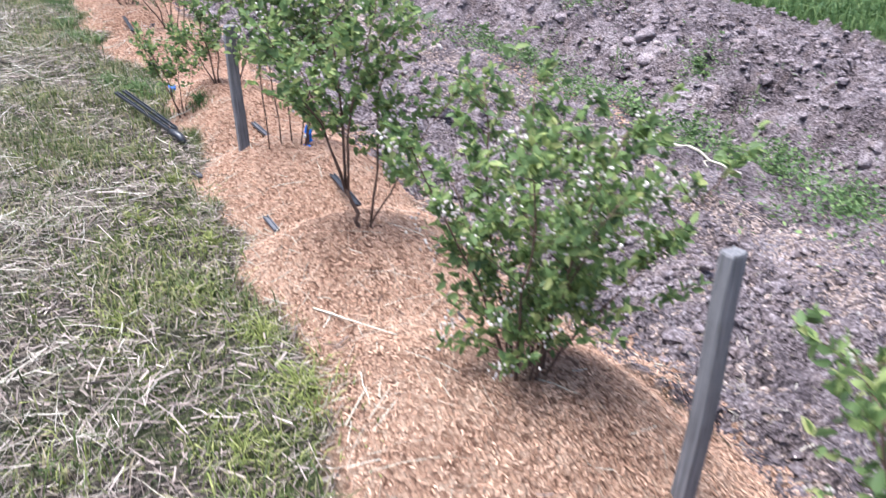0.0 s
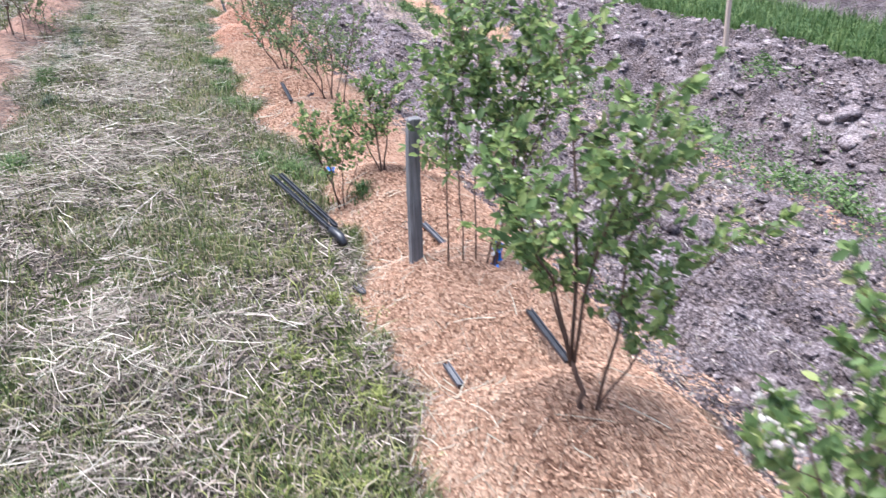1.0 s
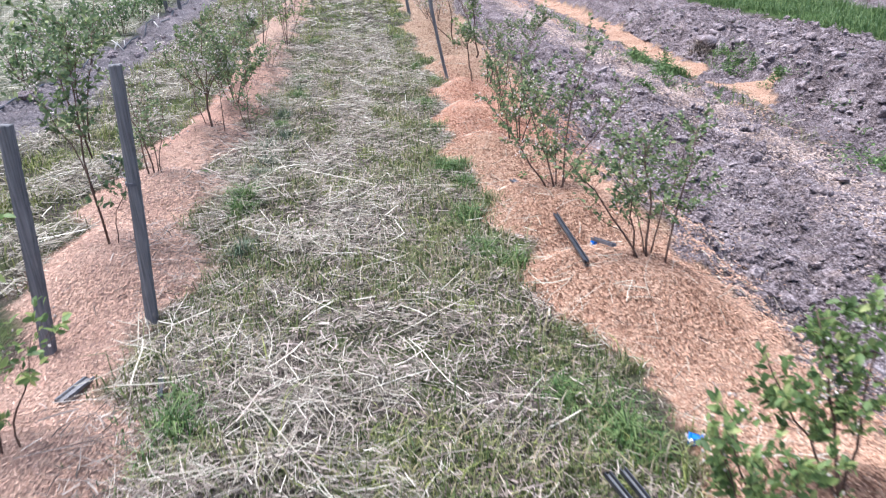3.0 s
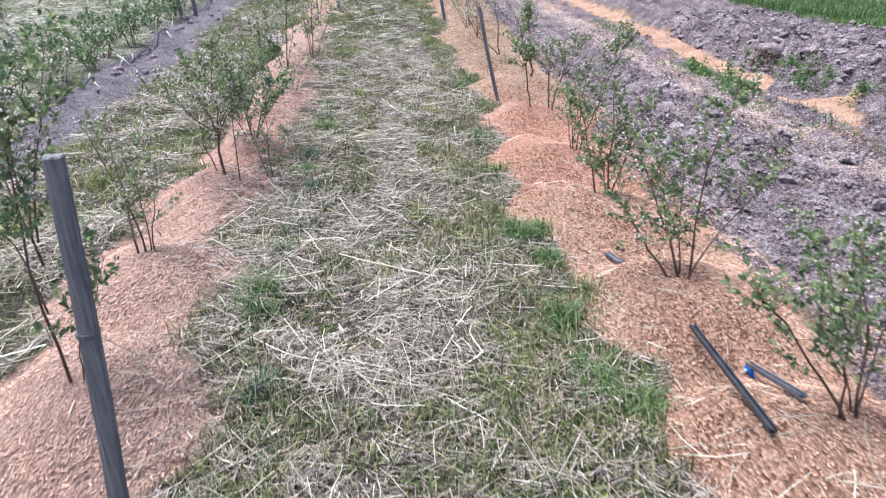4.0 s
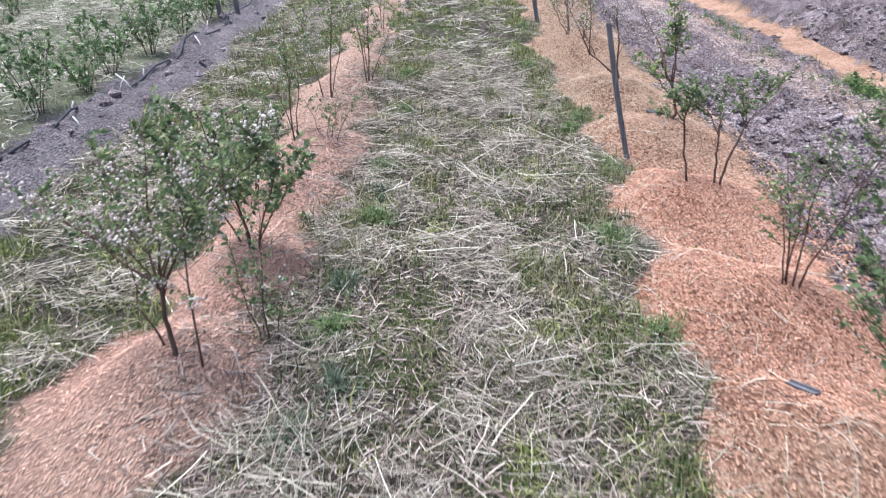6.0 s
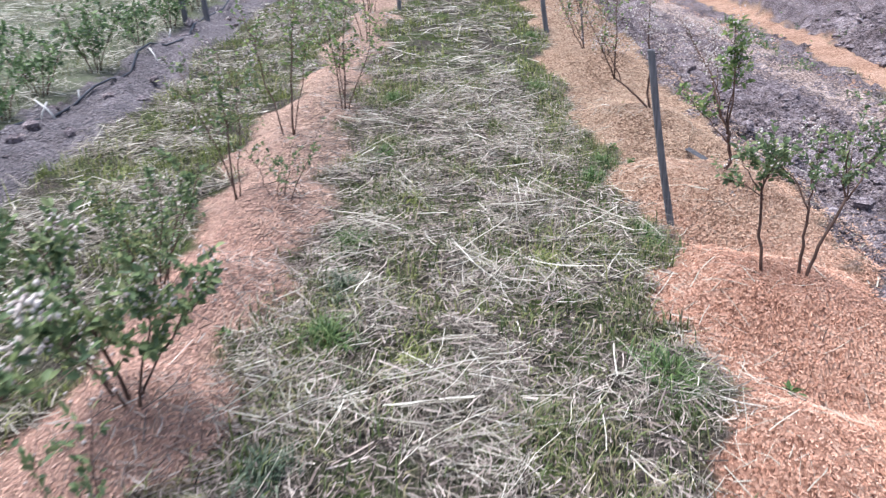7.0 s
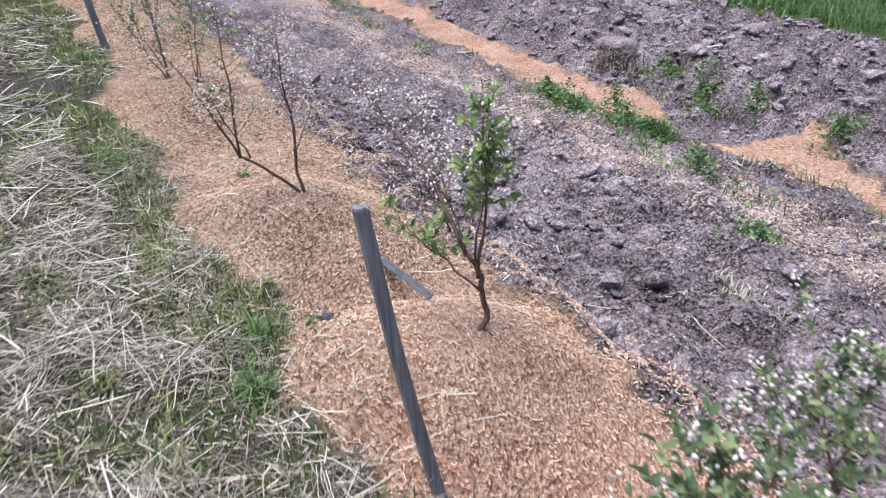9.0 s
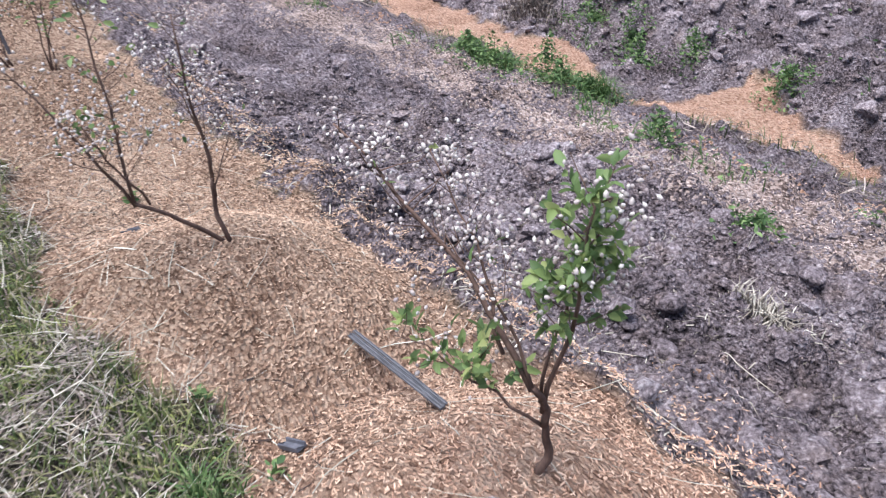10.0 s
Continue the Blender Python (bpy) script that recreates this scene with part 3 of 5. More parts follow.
straws("cut_straw", 100000, (-1.5, 1.0, 0.9, 18), straw_amount, "dull dry cut grass lying over the mown strip", 0.8, 0.055, None, 0.62)
straws("old_thatch", 46000, (-2.0, 4.0, -0.8, 19), lambda x, y: np.exp(-(((x - edges(y)[2] + 0.04) / 0.25) ** 2)) * ramp(-0.9, 0.2, vnoise(x, y, 0.6, 23)), "short dull thatch along the second bed's edge", 0.55, 0.03, THATCH)
straws("old_thatch", 80000, (-1.4, 1.0, 0.8, 18), open_strip, "short dull thatch under the cut grass", 0.42, 0.03, THATCH, 1.3)
straws("cut_straw", 9000, (-1.6, 1.0, 0.8, 18.5), lambda x, y: straw_amount(x, y) * np.interp(y, [3, 5, 10, 12], [0.3, 0.6, 0.7, 1.0]), "long pale straws lying over the mown strip", 1.6, 0.075, PALE_STRAW, 0.85)
straws("cut_straw", 80000, (-3.7, 8.0, -2.0, 22), straw_amount, "dry cut grass on the strip behind the bed", 0.8, 0.05, None, 1.15)
straws("cut_straw", 44000, (-9.0, 12, -4.3, 26), straw_amount, "dry cut grass beyond the third row", 0.9, 0.05, PALE_STRAW, 1.6)
straws("cut_straw", 18000, (-1.6, 18, 0.7, 28), straw_amount, "dry cut grass at the far end of the strip", 1.1, 0.03, None, 1.6)
# Dark litter thickest in the hollows, where it also stands in for shade.
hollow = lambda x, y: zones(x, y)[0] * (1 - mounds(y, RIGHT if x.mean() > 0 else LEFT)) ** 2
straws("bed_litter_shade", 14000, (0.4, 1.5, 1.7, 19), lambda x, y: hollow(x, y) * ramp(1.5, 0.6, x), "dark twigs and leaf litter, doubling as shade in the bed's hollows", 0.3, 0.02, LITTER)
straws("bed_litter_shade", 1200, (-2.3, 4.5, -1.1, 18), hollow, "dark litter, doubling as shade in the second bed's hollows", 0.3, 0.02, LITTER)
straws("loose_straw", 8000, (0.3, 1.5, 1.9, 18), lambda x, y: zones(x, y)[0] * (0.1 + 0.9 * np.exp(-(((x - edges(y)[0]) / 0.3) ** 2))), "thin dry straw lying on the wood chips", 1.0, 0.012, PALE_STRAW, 0.75)
straws("loose_straw", 900, (1.8, 2.0, 6.0, 19), lambda x, y: zones(x, y)[1] * 0.7, "thin dry straw lying on the soil", 1.0, 0.02)
straws("soil_litter", 40000, (1.5, 1.0, 3.6, 19), lambda x, y: zones(x, y)[1] * (0.2 + 0.88 * np.exp(-(((x - edges(y)[1] - 0.1) / 0.3) ** 2))) * ramp(-0.8, 0.3, vnoise(x, y, 0.3, 28)), "short bits of dry grass along the bed's foot", 0.22, 0.02, STRAW, 1.4)


def stalk_mesh(seed):
    """A dry stalk a third of a metre long, thicker at the foot, with a node or two."""
    r = np.random.default_rng(seed)
    n = 9
    k = np.linspace(-0.5, 0.5, n)
    p = np.stack([0.36 * k, np.cumsum(r.normal(0, 0.006, n)), 0.004 + np.abs(np.cumsum(r.normal(0, 0.002, n)))], -1)
    rad = np.linspace(0.0022, 0.001, n)
    rad[[3, 6]] *= 1.35
    v, q, t = tube(p, rad, 6)
    return mesh_of("stalk", v, [q, t], STRAW_STALK, True)


STALKS = [stalk_mesh(k) for k in range(8)]
for k in range(120):
    if k < 50:
        x, y, up, label = rng.uniform(0.7, 1.6), rng.uniform(1.8, 17.5), 0.008, "single dry stalk lying on wood chips"
    else:
        x, y, up, label = rng.uniform(-1.2, 0.4), rng.uniform(1.6, 16.5), 0.035, "long pale dry stalk lying on cut grass"
    ob = new("dry_stalk", STALKS[k % 8])
    ob.matrix_world = pose(x, y, float(land(x, y)) + up, 0, rng.normal(0, 4), rng.uniform(0, 360)) @ Matrix.Scale(rng.uniform(0.45, 1.1), 4)
    tagged(ob, label, "dry stalk", "stalks on the ground")


def blades(x, y, height, lean, width, mat_name, base=None):
    """Arrays for grass blades with two bends each."""
    n = len(x)
    th = rng.uniform(0, 6.283, n)
    d = np.stack([np.cos(th), np.sin(th), np.zeros(n)], -1)
    s = np.stack([-np.sin(th), np.cos(th), np.zeros(n)], -1)
    p0 = np.stack([x, y, (land(x, y) if base is None else base) - 0.005], -1)
    up = np.array([0, 0, 1.0])
    w = width[:, None]
    h = height[:, None]
    l = lean[:, None]
    mid = p0 + up * h * 0.55 + d * h * l * 0.3
    tip = p0 + up * h * (1 - 0.35 * l) + d * h * l
    v = np.stack([p0 + s * w, p0 - s * w, mid + s * w * 0.8, mid - s * w * 0.8, tip], 1).reshape(-1, 3)
    k = (np.arange(n) * 5)[:, None]
    return v, np.array([(0, 1, 3, 2)]) + k, np.array([(2, 3, 4)]) + k


def grass(name, n, box, keep, height, label, mat, width=0.0026):
    x, y = scatter(n, box, keep)
    v, q, t = blades(x, y, rng.gamma(3.5, height / 3.5, len(x)), rng.uniform(0.1, 1.3, len(x)), rng.uniform(0.6, 1.3, len(x)) * width, mat)
    return tagged(new(name, mesh_of(name, v, [q, t], mat)), label, "grass", kind="stuff")


def grass_amount(x, y):
    mulch, soil, strewn, lush = zones(x, y)
    rl, rr, lr, ll = edges(y)
    clump = ramp(-0.25, 0.55, vnoise(x, y, 0.45, 31) + 0.4 * vnoise(x, y, 0.13, 32) + np.interp(y, [5, 6, 10, 12], [0.1, 0.6, 0.6, 0.3]) * np.exp(-(((x - rl + 0.2) / 0.32) ** 2)) + 0.3 * np.exp(-(((x - lr - 0.15) / 0.2) ** 2)))
    return (1 - mulch) * (1 - soil) * (0.15 + 0.85 * clump) * (1 - 0.6 * ramp(0.0, 0.6, heaps(x, y))) * (1 - 0.4 * ramp(11, 14, y) * (1 - ramp(0.0, 0.3, x)))


grass("mown_grass", 170000, (-1.6, 1.0, 0.95, 18), grass_amount, 0.062, "short mown grass with dry thatch between", BLADE, 0.0034)
grass("mossy_grass", 44000, (-3.7, 8.0, -2.0, 22), grass_amount, 0.07, "yellow-green grass between two planted rows", MOSS, 0.0034)
grass("mossy_grass", 44000, (-1.6, 1.0, 0.95, 18), lambda x, y: np.maximum(grass_amount(x, y) * ramp(-0.1, 0.5, vnoise(x, y, 0.5, 33)), 0.8 * open_strip(x, y) * ramp(0.0, 0.35, x) * (1 - ramp(4.8, 5.8, y)) * ramp(-0.5, 0.3, vnoise(x, y, 0.3, 34))), 0.055, "yellow-green moss and grass in the mown strip", MOSS, 0.0034)
grass("mown_grass", 44000, (-3.7, 8.0, -2.0, 22), grass_amount, 0.08, "green grass between two planted rows", BLADE, 0.003)
grass("mown_grass", 22000, (-9.0, 12, -4.3, 26), grass_amount, 0.09, "mown grass beyond the third row", BLADE, 0.004)
grass("mossy_grass", 22000, (-1.6, 17.0, 0.7, 30), grass_amount, 0.06, "yellow-green grass at the far end of the strip", MOSS, 0.006)
grass("mown_grass", 12000, (-1.6, 18, 0.7, 28), grass_amount, 0.07, "mown grass at the far end of the strip", BLADE, 0.004)
grass("lush_grass", 42000, (10.2, 5, 14.8, 34), lambda x, y: zones(x, y)[3] * ramp(-0.9, 0.1, vnoise(x, y, 0.8, 44)), 0.2, "lush green grass strip beyond the tilled soil", LUSH, 0.009)


def weed_amount(x, y):
    line = np.interp(y, [0, 10, 13, 16, 17, 18.3, 19.3, 22, 30], [5.7, 5.9, 5.2, 5.4, 4.75, 5.2, 5.15, 4.9, 5.8])
    far = np.interp(y, [0, 8, 13, 17, 18, 19.5, 20.5, 24, 30], [7.0, 7.1, 6.4, 7.1, 7.0, 6.9, 7.1, 7.0, 7.2])
    near_line = np.exp(-(((x - line) / 0.3) ** 2)) + np.exp(-(((x - far) / 0.22) ** 2))
    return np.clip(near_line * ramp(0.25, 0.6, vnoise(x, y, 0.55, 41) + 0.5 * vnoise(x, y, 0.2, 42)), 0, 1) * (1 - 0.8 * zones(x, y)[0])


def leafy(x, y, base, height, size, r):
    """Arrays for broad weed leaves that stand at some height over the ground."""
    n = len(x)
    th = r.uniform(0, 6.283, n)
    d = unit(np.stack([np.cos(th), np.sin(th), r.uniform(-0.3, 1.1, n)], -1))
    a, b = frames_from(d, r)
    flip = b[:, 2] < 0
    a[flip], b[flip] = -a[flip], -b[flip]
    s = size * r.uniform(0.5, 1.3, n)
    return repeat(LEAF_T, LEAF_F, np.stack([x, y, base + height], -1), d, a, b, np.stack([s, s * r.uniform(0.3, 0.6, n), s], -1))


def weeds(name, n, box, keep, height, size, label):
    x, y = scatter(n, box, keep)
    tall = height * np.clip(0.6 + vnoise(x, y, 0.3, 45), 0.15, 1.6)
    v, f = leafy(x, y, land(x, y), tall * rng.random(len(x)), size, rng)
    return tagged(new(name, mesh_of(name, v, [f], WEED, True)), label, "weeds", kind="stuff")


weeds("ditch_weeds", 42000, (4.2, 1.0, 7.8, 30), weed_amount, 0.16, 0.05, "broad-leaved green weeds growing along the ditch")
weeds("field_weeds", 9000, (7.3, 3, 10.8, 28), lambda x, y: ramp(0.5, 0.8, vnoise(x, y, 0.7, 43)) * 0.8, 0.1, 0.05, "scattered low green weeds on the clods")
grass("ditch_weeds", 16000, (4.2, 1.0, 7.8, 30), weed_amount, 0.13, "green weeds growing along the ditch", LUSH, 0.006)

ditch_edge = lambda x, y: np.exp(-(((x - np.interp(y, CHIP_Y, CHIP_N) + 0.12) / 0.2) ** 2)) * ramp(-0.5, 0.4, vnoise(x, y, 0.35, 47))
straws("ditch_litter", 12000, (4.8, 13, 6.4, 23), ditch_edge, "dry grass litter on the near bank of the ditch", 0.6, 0.05, THATCH, 2.2)
grass("ditch_weeds", 7000, (4.8, 13, 6.4, 23), lambda x, y: 0.7 * ditch_edge(x, y), 0.09, "thin greyish grass on the near bank of the ditch", BLADE, 0.005)


def ball(subdivisions):
    bm = bmesh.new()
    bmesh.ops.create_icosphere(bm, subdivisions=subdivisions, radius=1)
    out = np.array([v.co for v in bm.verts]), np.array([[v.index for v in f.verts] for f in bm.faces])
    bm.free()
    return out


ICO1, ICO3 = ball(1), ball(3)
OCTA = np.array([(1, 0, -0.3), (-1, 0, -0.3), (0, 1, -0.3), (0, -1, -0.3), (0, 0, 1)], float), np.array([(0, 2, 4), (2, 1, 4), (1, 3, 4), (3, 0, 4)])
ICO1 = ICO1[0], np.array([f for f in ICO1[1] if ICO1[0][f, 2].mean() > -0.5])


def clods(name, n, box, keep, size, label, shape, smooth=False):
    x, y = scatter(n, box, keep)
    k = len(x)
    tv, tf = shape
    s = rng.gamma(2.0, size / 2, k) + size * 0.35
    lump = 1 + rng.uniform(-0.4, 0.3, (k, len(tv), 1))
    th = rng.uniform(0, 6.283, k)
    c, sn = np.cos(th)[:, None], np.sin(th)[:, None]
    t = tv[None] * lump * np.stack([s * rng.uniform(0.8, 1.4, k), s * rng.uniform(0.7, 1.1, k), s * rng.uniform(0.5, 0.85, k)], -1)[:, None]
    v = np.stack([x[:, None] + t[..., 0] * c - t[..., 1] * sn, y[:, None] + t[..., 0] * sn + t[..., 1] * c, (land(x, y) + s * 0.15)[:, None] + t[..., 2]], -1)
    f = tf[None] + (np.arange(k) * len(tv))[:, None, None]
    return tagged(new(name, mesh_of(name, v.reshape(-1, 3), [f.reshape(-1, 3)], CLOD, smooth)), label, "soil clods", kind="stuff")


def bare(x, y):
    """Open soil, away from the bed's foot and from the strewn chips."""
    mulch, soil, strewn, lush = zones(x, y)
    rr = edges(y)[1]
    return soil * (0.12 + 0.88 * ramp(rr + 0.1, rr + 0.5, x)) * (1 - 0.85 * np.clip(strewn, 0, 1) * (x > 3.2))


clods("soil_crumbs", 50000, (1.7, 9.5, 4.8, 19), bare, 0.0085, "fine grey crumbs lying thick on tilled soil", OCTA)
clods("soil_crumbs", 12000, (1.7, 1.0, 4.6, 9.5), bare, 0.011, "fine grey crumbs on tilled soil", OCTA)
straws("edge_litter", 16000, (1.5, 1.0, 2.6, 19), lambda x, y: np.exp(-(((x - edges(y)[1] - 0.15) / 0.22) ** 2)) * ramp(-0.6, 0.3, vnoise(x, y, 0.3, 26)), "dark twigs and leaf litter along the bed's foot", 0.3, 0.02, LITTER)
chips_on("soil_flecks", 70000, (1.4, 1.0, 2.8, 19), lambda x, y: np.exp(-(((x - edges(y)[1] - 0.18) / 0.2) ** 2)), "tan wood flecks along the foot of the bed", 0.02, 1.15)
chips_on("soil_flecks", 22000, (1.8, 1.0, 5.2, 19), lambda x, y: zones(x, y)[1] * (0.15 + 0.85 * np.exp(-(((x - edges(y)[1] - 0.1) / 0.35) ** 2))), "pale wood flecks mixed into tilled soil", 0.012)
patchy = lambda x, y: bare(x, y) * (0.1 + 0.9 * ramp(-0.2, 0.5, vnoise(x, y, 0.5, 51) + 0.4 * vnoise(x, y, 0.2, 52)))
clods("soil_clods", 17000, (1.9, 1.0, 5.0, 20), patchy, 0.014, "small grey clods on tilled soil", ICO1)
clods("soil_clods", 2600, (2.0, 2.0, 5.0, 20), patchy, 0.026, "grey lumps of broken earth", ICO1)
clods("soil_clods", 12000, (6.2, 3.0, 11.0, 28), bare, 0.024, "rough heavy clods of turned soil", ICO1)
clods("soil_clods", 500, (-4.4, 12, -3.4, 22), bare, 0.03, "small clods on the bare strip", ICO1)


def clod_mesh(seed):
    """A lump of earth, dented and cracked."""
    r = np.random.default_rng(seed)
    v, f = ICO3
    d = np.zeros(len(v))
    for _ in range(16):
        way = unit(r.normal(size=3))
        d += np.clip(v @ way - r.uniform(0.2, 0.8), 0, 1) * r.uniform(-0.9, 0.6)
    v = v * (1 + d + r.normal(0, 0.035, len(v)))[:, None] * np.array([1.2, 0.95, 0.7])
    return mesh_of("clod", v, [f], CLOD, True)


CLOD_MESHES = [clod_mesh(k) for k in range(10)]
for k in range(230):
    far = k % 3 == 0
    while True:
        x, y = (rng.uniform(6.9, 9.5), rng.uniform(4, 24)) if far else (rng.uniform(2.2, 4.3), rng.uniform(2, 19) if k % 2 else rng.uniform(13.0, 18.0))
        if zones(x, y)[1] > 0.8:
            break
    s = min(0.15, rng.gamma(3, 0.02 if far else 0.011) + (0.05 if far else 0.02))
    ob = new("soil_clod", CLOD_MESHES[k % 10])
    ob.matrix_world = pose(x, y, float(land(x, y)) + 0.2 * s, rng.uniform(-25, 25), rng.uniform(-25, 25), rng.uniform(0, 360)) @ Matrix.Scale(s, 4)
    tagged(ob, "large rough clod of turned grey earth" if far else "rounded grey clod lying on tilled soil", "clod", "clods on the tilled soil")


hump = new("earth_hump")
hump.location = (7.05, 20.95, float(land(7.05, 20.95)))
tagged(hump, "humped sod of earth with withered grass on it", "clod")
me = clod_mesh(77)
part("sod", me, hump).matrix_local = pose(0, 0, 0.08) @ Matrix.Diagonal((0.3, 0.28, 0.26, 1))


# ---- bushes ----
BELL_T = np.array([(0, 0, 0)] + [(0.55, 0.5 * math.cos(a), 0.5 * math.sin(a)) for a in (0.3, 1.56, 2.8, 4.07, 5.33)] + [(1.0, 0.36 * math.cos(a), 0.36 * math.sin(a)) for a in (0.3, 1.56, 2.8, 4.07, 5.33)])
BELL_F = np.array([(0, k + 1, (k + 1) % 5 + 1) for k in range(5)] + [(k + 1, k + 6, (k + 1) % 5 + 6) for k in range(5)] + [(k + 1, (k + 1) % 5 + 6, (k + 1) % 5 + 1) for k in range(5)])


def bush(x, y, stems, leaf, bloom, label, group, seed, leaf_size=0.045, bare_to=0.3, twig=0.28, far=False):
    """A fruit bush. stems: (dx, dy, tip dx, tip dy, tip height, radius). leaf and bloom: how many of each per twig."""
    r = np.random.default_rng(seed)
    root = new("blueberry_bush")
    base = np.array([x, y, float(land(x, y))])
    root.location = base
    tagged(root, label, "bush", group)
    leaf_p, leaf_d, bell_p, bell_d = [], [], [], []
    for sx, sy, tx, ty, h, rad, *more in stems:
        rad = 0.76 * rad
        fork, more_leaf, more_bloom = more if more else (None, 1, 1)
        z0 = float(land(x + sx, y + sy)) - base[2] - 0.02 if fork is None else fork
        n = 8
        k = np.linspace(0, 1, n)[:, None]
        start, tip = np.array([sx, sy, z0]), np.array([tx, ty, h])
        wob = np.cumsum(r.normal(0, 0.012, (n, 3)), 0) * np.array([1, 1, 0.3])
        path = start + (tip - start) * np.hstack([k ** 1.25, k ** 1.25, k]) + wob * np.minimum(1, 3 * k) * (1 if more_leaf + more_bloom else 1 - k)
        twig_pieces = []
        pieces = [tube(path, rad * (1 - (0.72 if more_leaf + more_bloom else 0.3) * k[:, 0]), 7)]
        length = np.linalg.norm(tip - start)
        twigs = max(3, int(length * (12 if far else 24))) if more_leaf + more_bloom else 0
        for _ in range(twigs):
            u = r.uniform(bare_to, 1.0)
            j = min(n - 2, int(u * (n - 1)))
            a = path[j] + (path[j + 1] - path[j]) * (u * (n - 1) - j)
            th = r.uniform(0, 6.283)
            d = unit(np.array([math.cos(th), math.sin(th), r.uniform(0.1, 1.2)]))
            tl = twig * r.uniform(0.45, 1.15) * (1.15 - 0.6 * u)
            kk = np.linspace(0, 1, 4)[:, None]
            tw = a + d * tl * kk + np.array([0, 0, 0.25]) * tl * kk ** 2 + np.cumsum(r.normal(0, 0.006, (4, 3)), 0)
            twig_pieces.append(tube(tw, np.linspace(rad * 0.3, rad * 0.12, 4), 3, False))
            m = r.poisson(leaf * more_leaf * (1.25 if 7 < y < 14.5 else 1.0))
            if m:
                w = r.uniform(0.15, 1.05, m)
                q = a + d * tl * w[:, None] + np.array([0, 0, 0.25]) * tl * w[:, None] ** 2
                leaf_p.append(q)
                leaf_d.append(unit(d * 0.6 + r.normal(0, 0.75, (m, 3)) + np.array([0, 0, 0.15])))
            share = 0.4 if leaf > 4 else 0.85
            m = r.poisson(bloom * more_bloom / share) if r.random() < share else 0
            if m:
                c = np.where(r.random((m, 1)) < 0.65, tw[-1], tw[2]) + r.normal(0, 0.017 if leaf > 4 else 0.026, (m, 3))
                bell_p.append(c)
                bell_d.append(unit(r.normal(0, 0.6, (m, 3)) + np.array([0, 0, -0.7])))
        v, f = joined(pieces)
        stem = part("stem", mesh_of("stem", v, f, BARK, True), root)
        if twig_pieces:
            v, f = joined(twig_pieces)
            part("side_twig", mesh_of("side_twig", v, f, BARK, True), stem, kind="stuff")
    if leaf_p:
        p, d = np.vstack(leaf_p), np.vstack(leaf_d)
        a, b = frames_from(d, r)
        flip = b[:, 2] < 0
        a[flip], b[flip] = -a[flip], -b[flip]
        s = leaf_size * (0.82 if 7 < y < 14.5 else 1.0) * r.uniform(0.55, 1.2, len(p))
        v, f = repeat(LEAF_T, LEAF_F, p, d, a, b, np.stack([s, s * 0.5, s], -1))
        part("foliage", mesh_of("foliage", v, [f], SHADED_LEAF if x < -3 else (LEAF if y < 7 or y > 14.5 else MID_LEAF), True), root, "oval leaves, green darkened as if in shade" if x < -3 else "fresh green oval leaves", "stuff")
    if bell_p:
        p, d = np.vstack(bell_p), np.vstack(bell_d)
        a, b = frames_from(d, r)
        s = 0.0123 * r.uniform(0.7, 1.25, len(p))
        v, f = repeat(BELL_T, BELL_F, p, d, a, b, np.stack([s, s * 0.8, s * 0.8], -1))
        part("bloom", mesh_of("bloom", v, [f], PETAL, True), root, "small white bell blossoms", "stuff")
    return root


def fan(count, spread_r, h, rad, seed, lean=(0, 0), foot=0.08):
    """Stems that rise from one stool and open outwards."""
    r = np.random.default_rng(seed)
    out = []
    for k in range(count):
        th = 6.283 * (k + r.uniform(-0.3, 0.3)) / count
        o = spread_r * r.uniform(0.5, 1.1)
        out.append((foot * math.cos(th) * r.uniform(0.3, 1), foot * math.sin(th) * r.uniform(0.3, 1), lean[0] + o * math.cos(th), lean[1] + o * math.sin(th), h * r.uniform(0.72, 1.05), rad * r.uniform(0.7, 1.1)))
    return out


ROW_R, ROW_L, ROW_3 = "bushes in the chip bed", "bushes in the second bed", "bushes of the third row"
FULL = "leafy blueberry bush with white bell flowers"
bush(1.45, 0.62, fan(7, 0.38, 0.9, 0.009, 1), 13, 2, FULL + " on a chip mound", ROW_R, 1)
bush(1.3, 2.0, fan(10, 0.46, 0.92, 0.009, 2, (0.1, 0)), 24, 6, "dense " + FULL, ROW_R, 2, 0.043, bare_to=0.12)
bush(1.19, 3.28, [(0, 0, -0.04, 0.0, 0.2, 0.015, None, 0, 0), (-0.04, 0.0, -0.27, -0.03, 0.95, 0.009, 0.18, 1, 1), (-0.04, 0.0, -0.06, 0.12, 1.2, 0.01, 0.18, 1, 1), (-0.03, 0.0, 0.12, -0.12, 1.12, 0.009, 0.16, 1, 1), (-0.04, 0.0, -0.15, 0.25, 0.85, 0.007, 0.18, 1, 1), (0.06, -0.02, 0.3, 0.02, 1.05, 0.009), (0.05, -0.02, 0.5, -0.06, 0.62, 0.007)], 20, 2.5, "tall leafy blueberry bush with bare lower stems", ROW_R, 3, 0.047, 0.3)
bush(1.31, 4.45, [(-0.17, 0.1, -0.17, 0.14, 1.15, 0.006), (-0.1, 0.08, -0.08, 0.2, 1.2, 0.006), (-0.04, 0.06, 0.06, 0.15, 1.25, 0.006), (0.02, 0, 0.22, 0.05, 1.2, 0.009), (0.03, -0.02, 0.42, -0.08, 1.05, 0.008), (0.0, 0.02, 0.3, 0.22, 1.1, 0.006)], 18, 1.6, "leafy blueberry bush on thin straight stems, blue tag at its foot", ROW_R, 4, 0.046, 0.36)
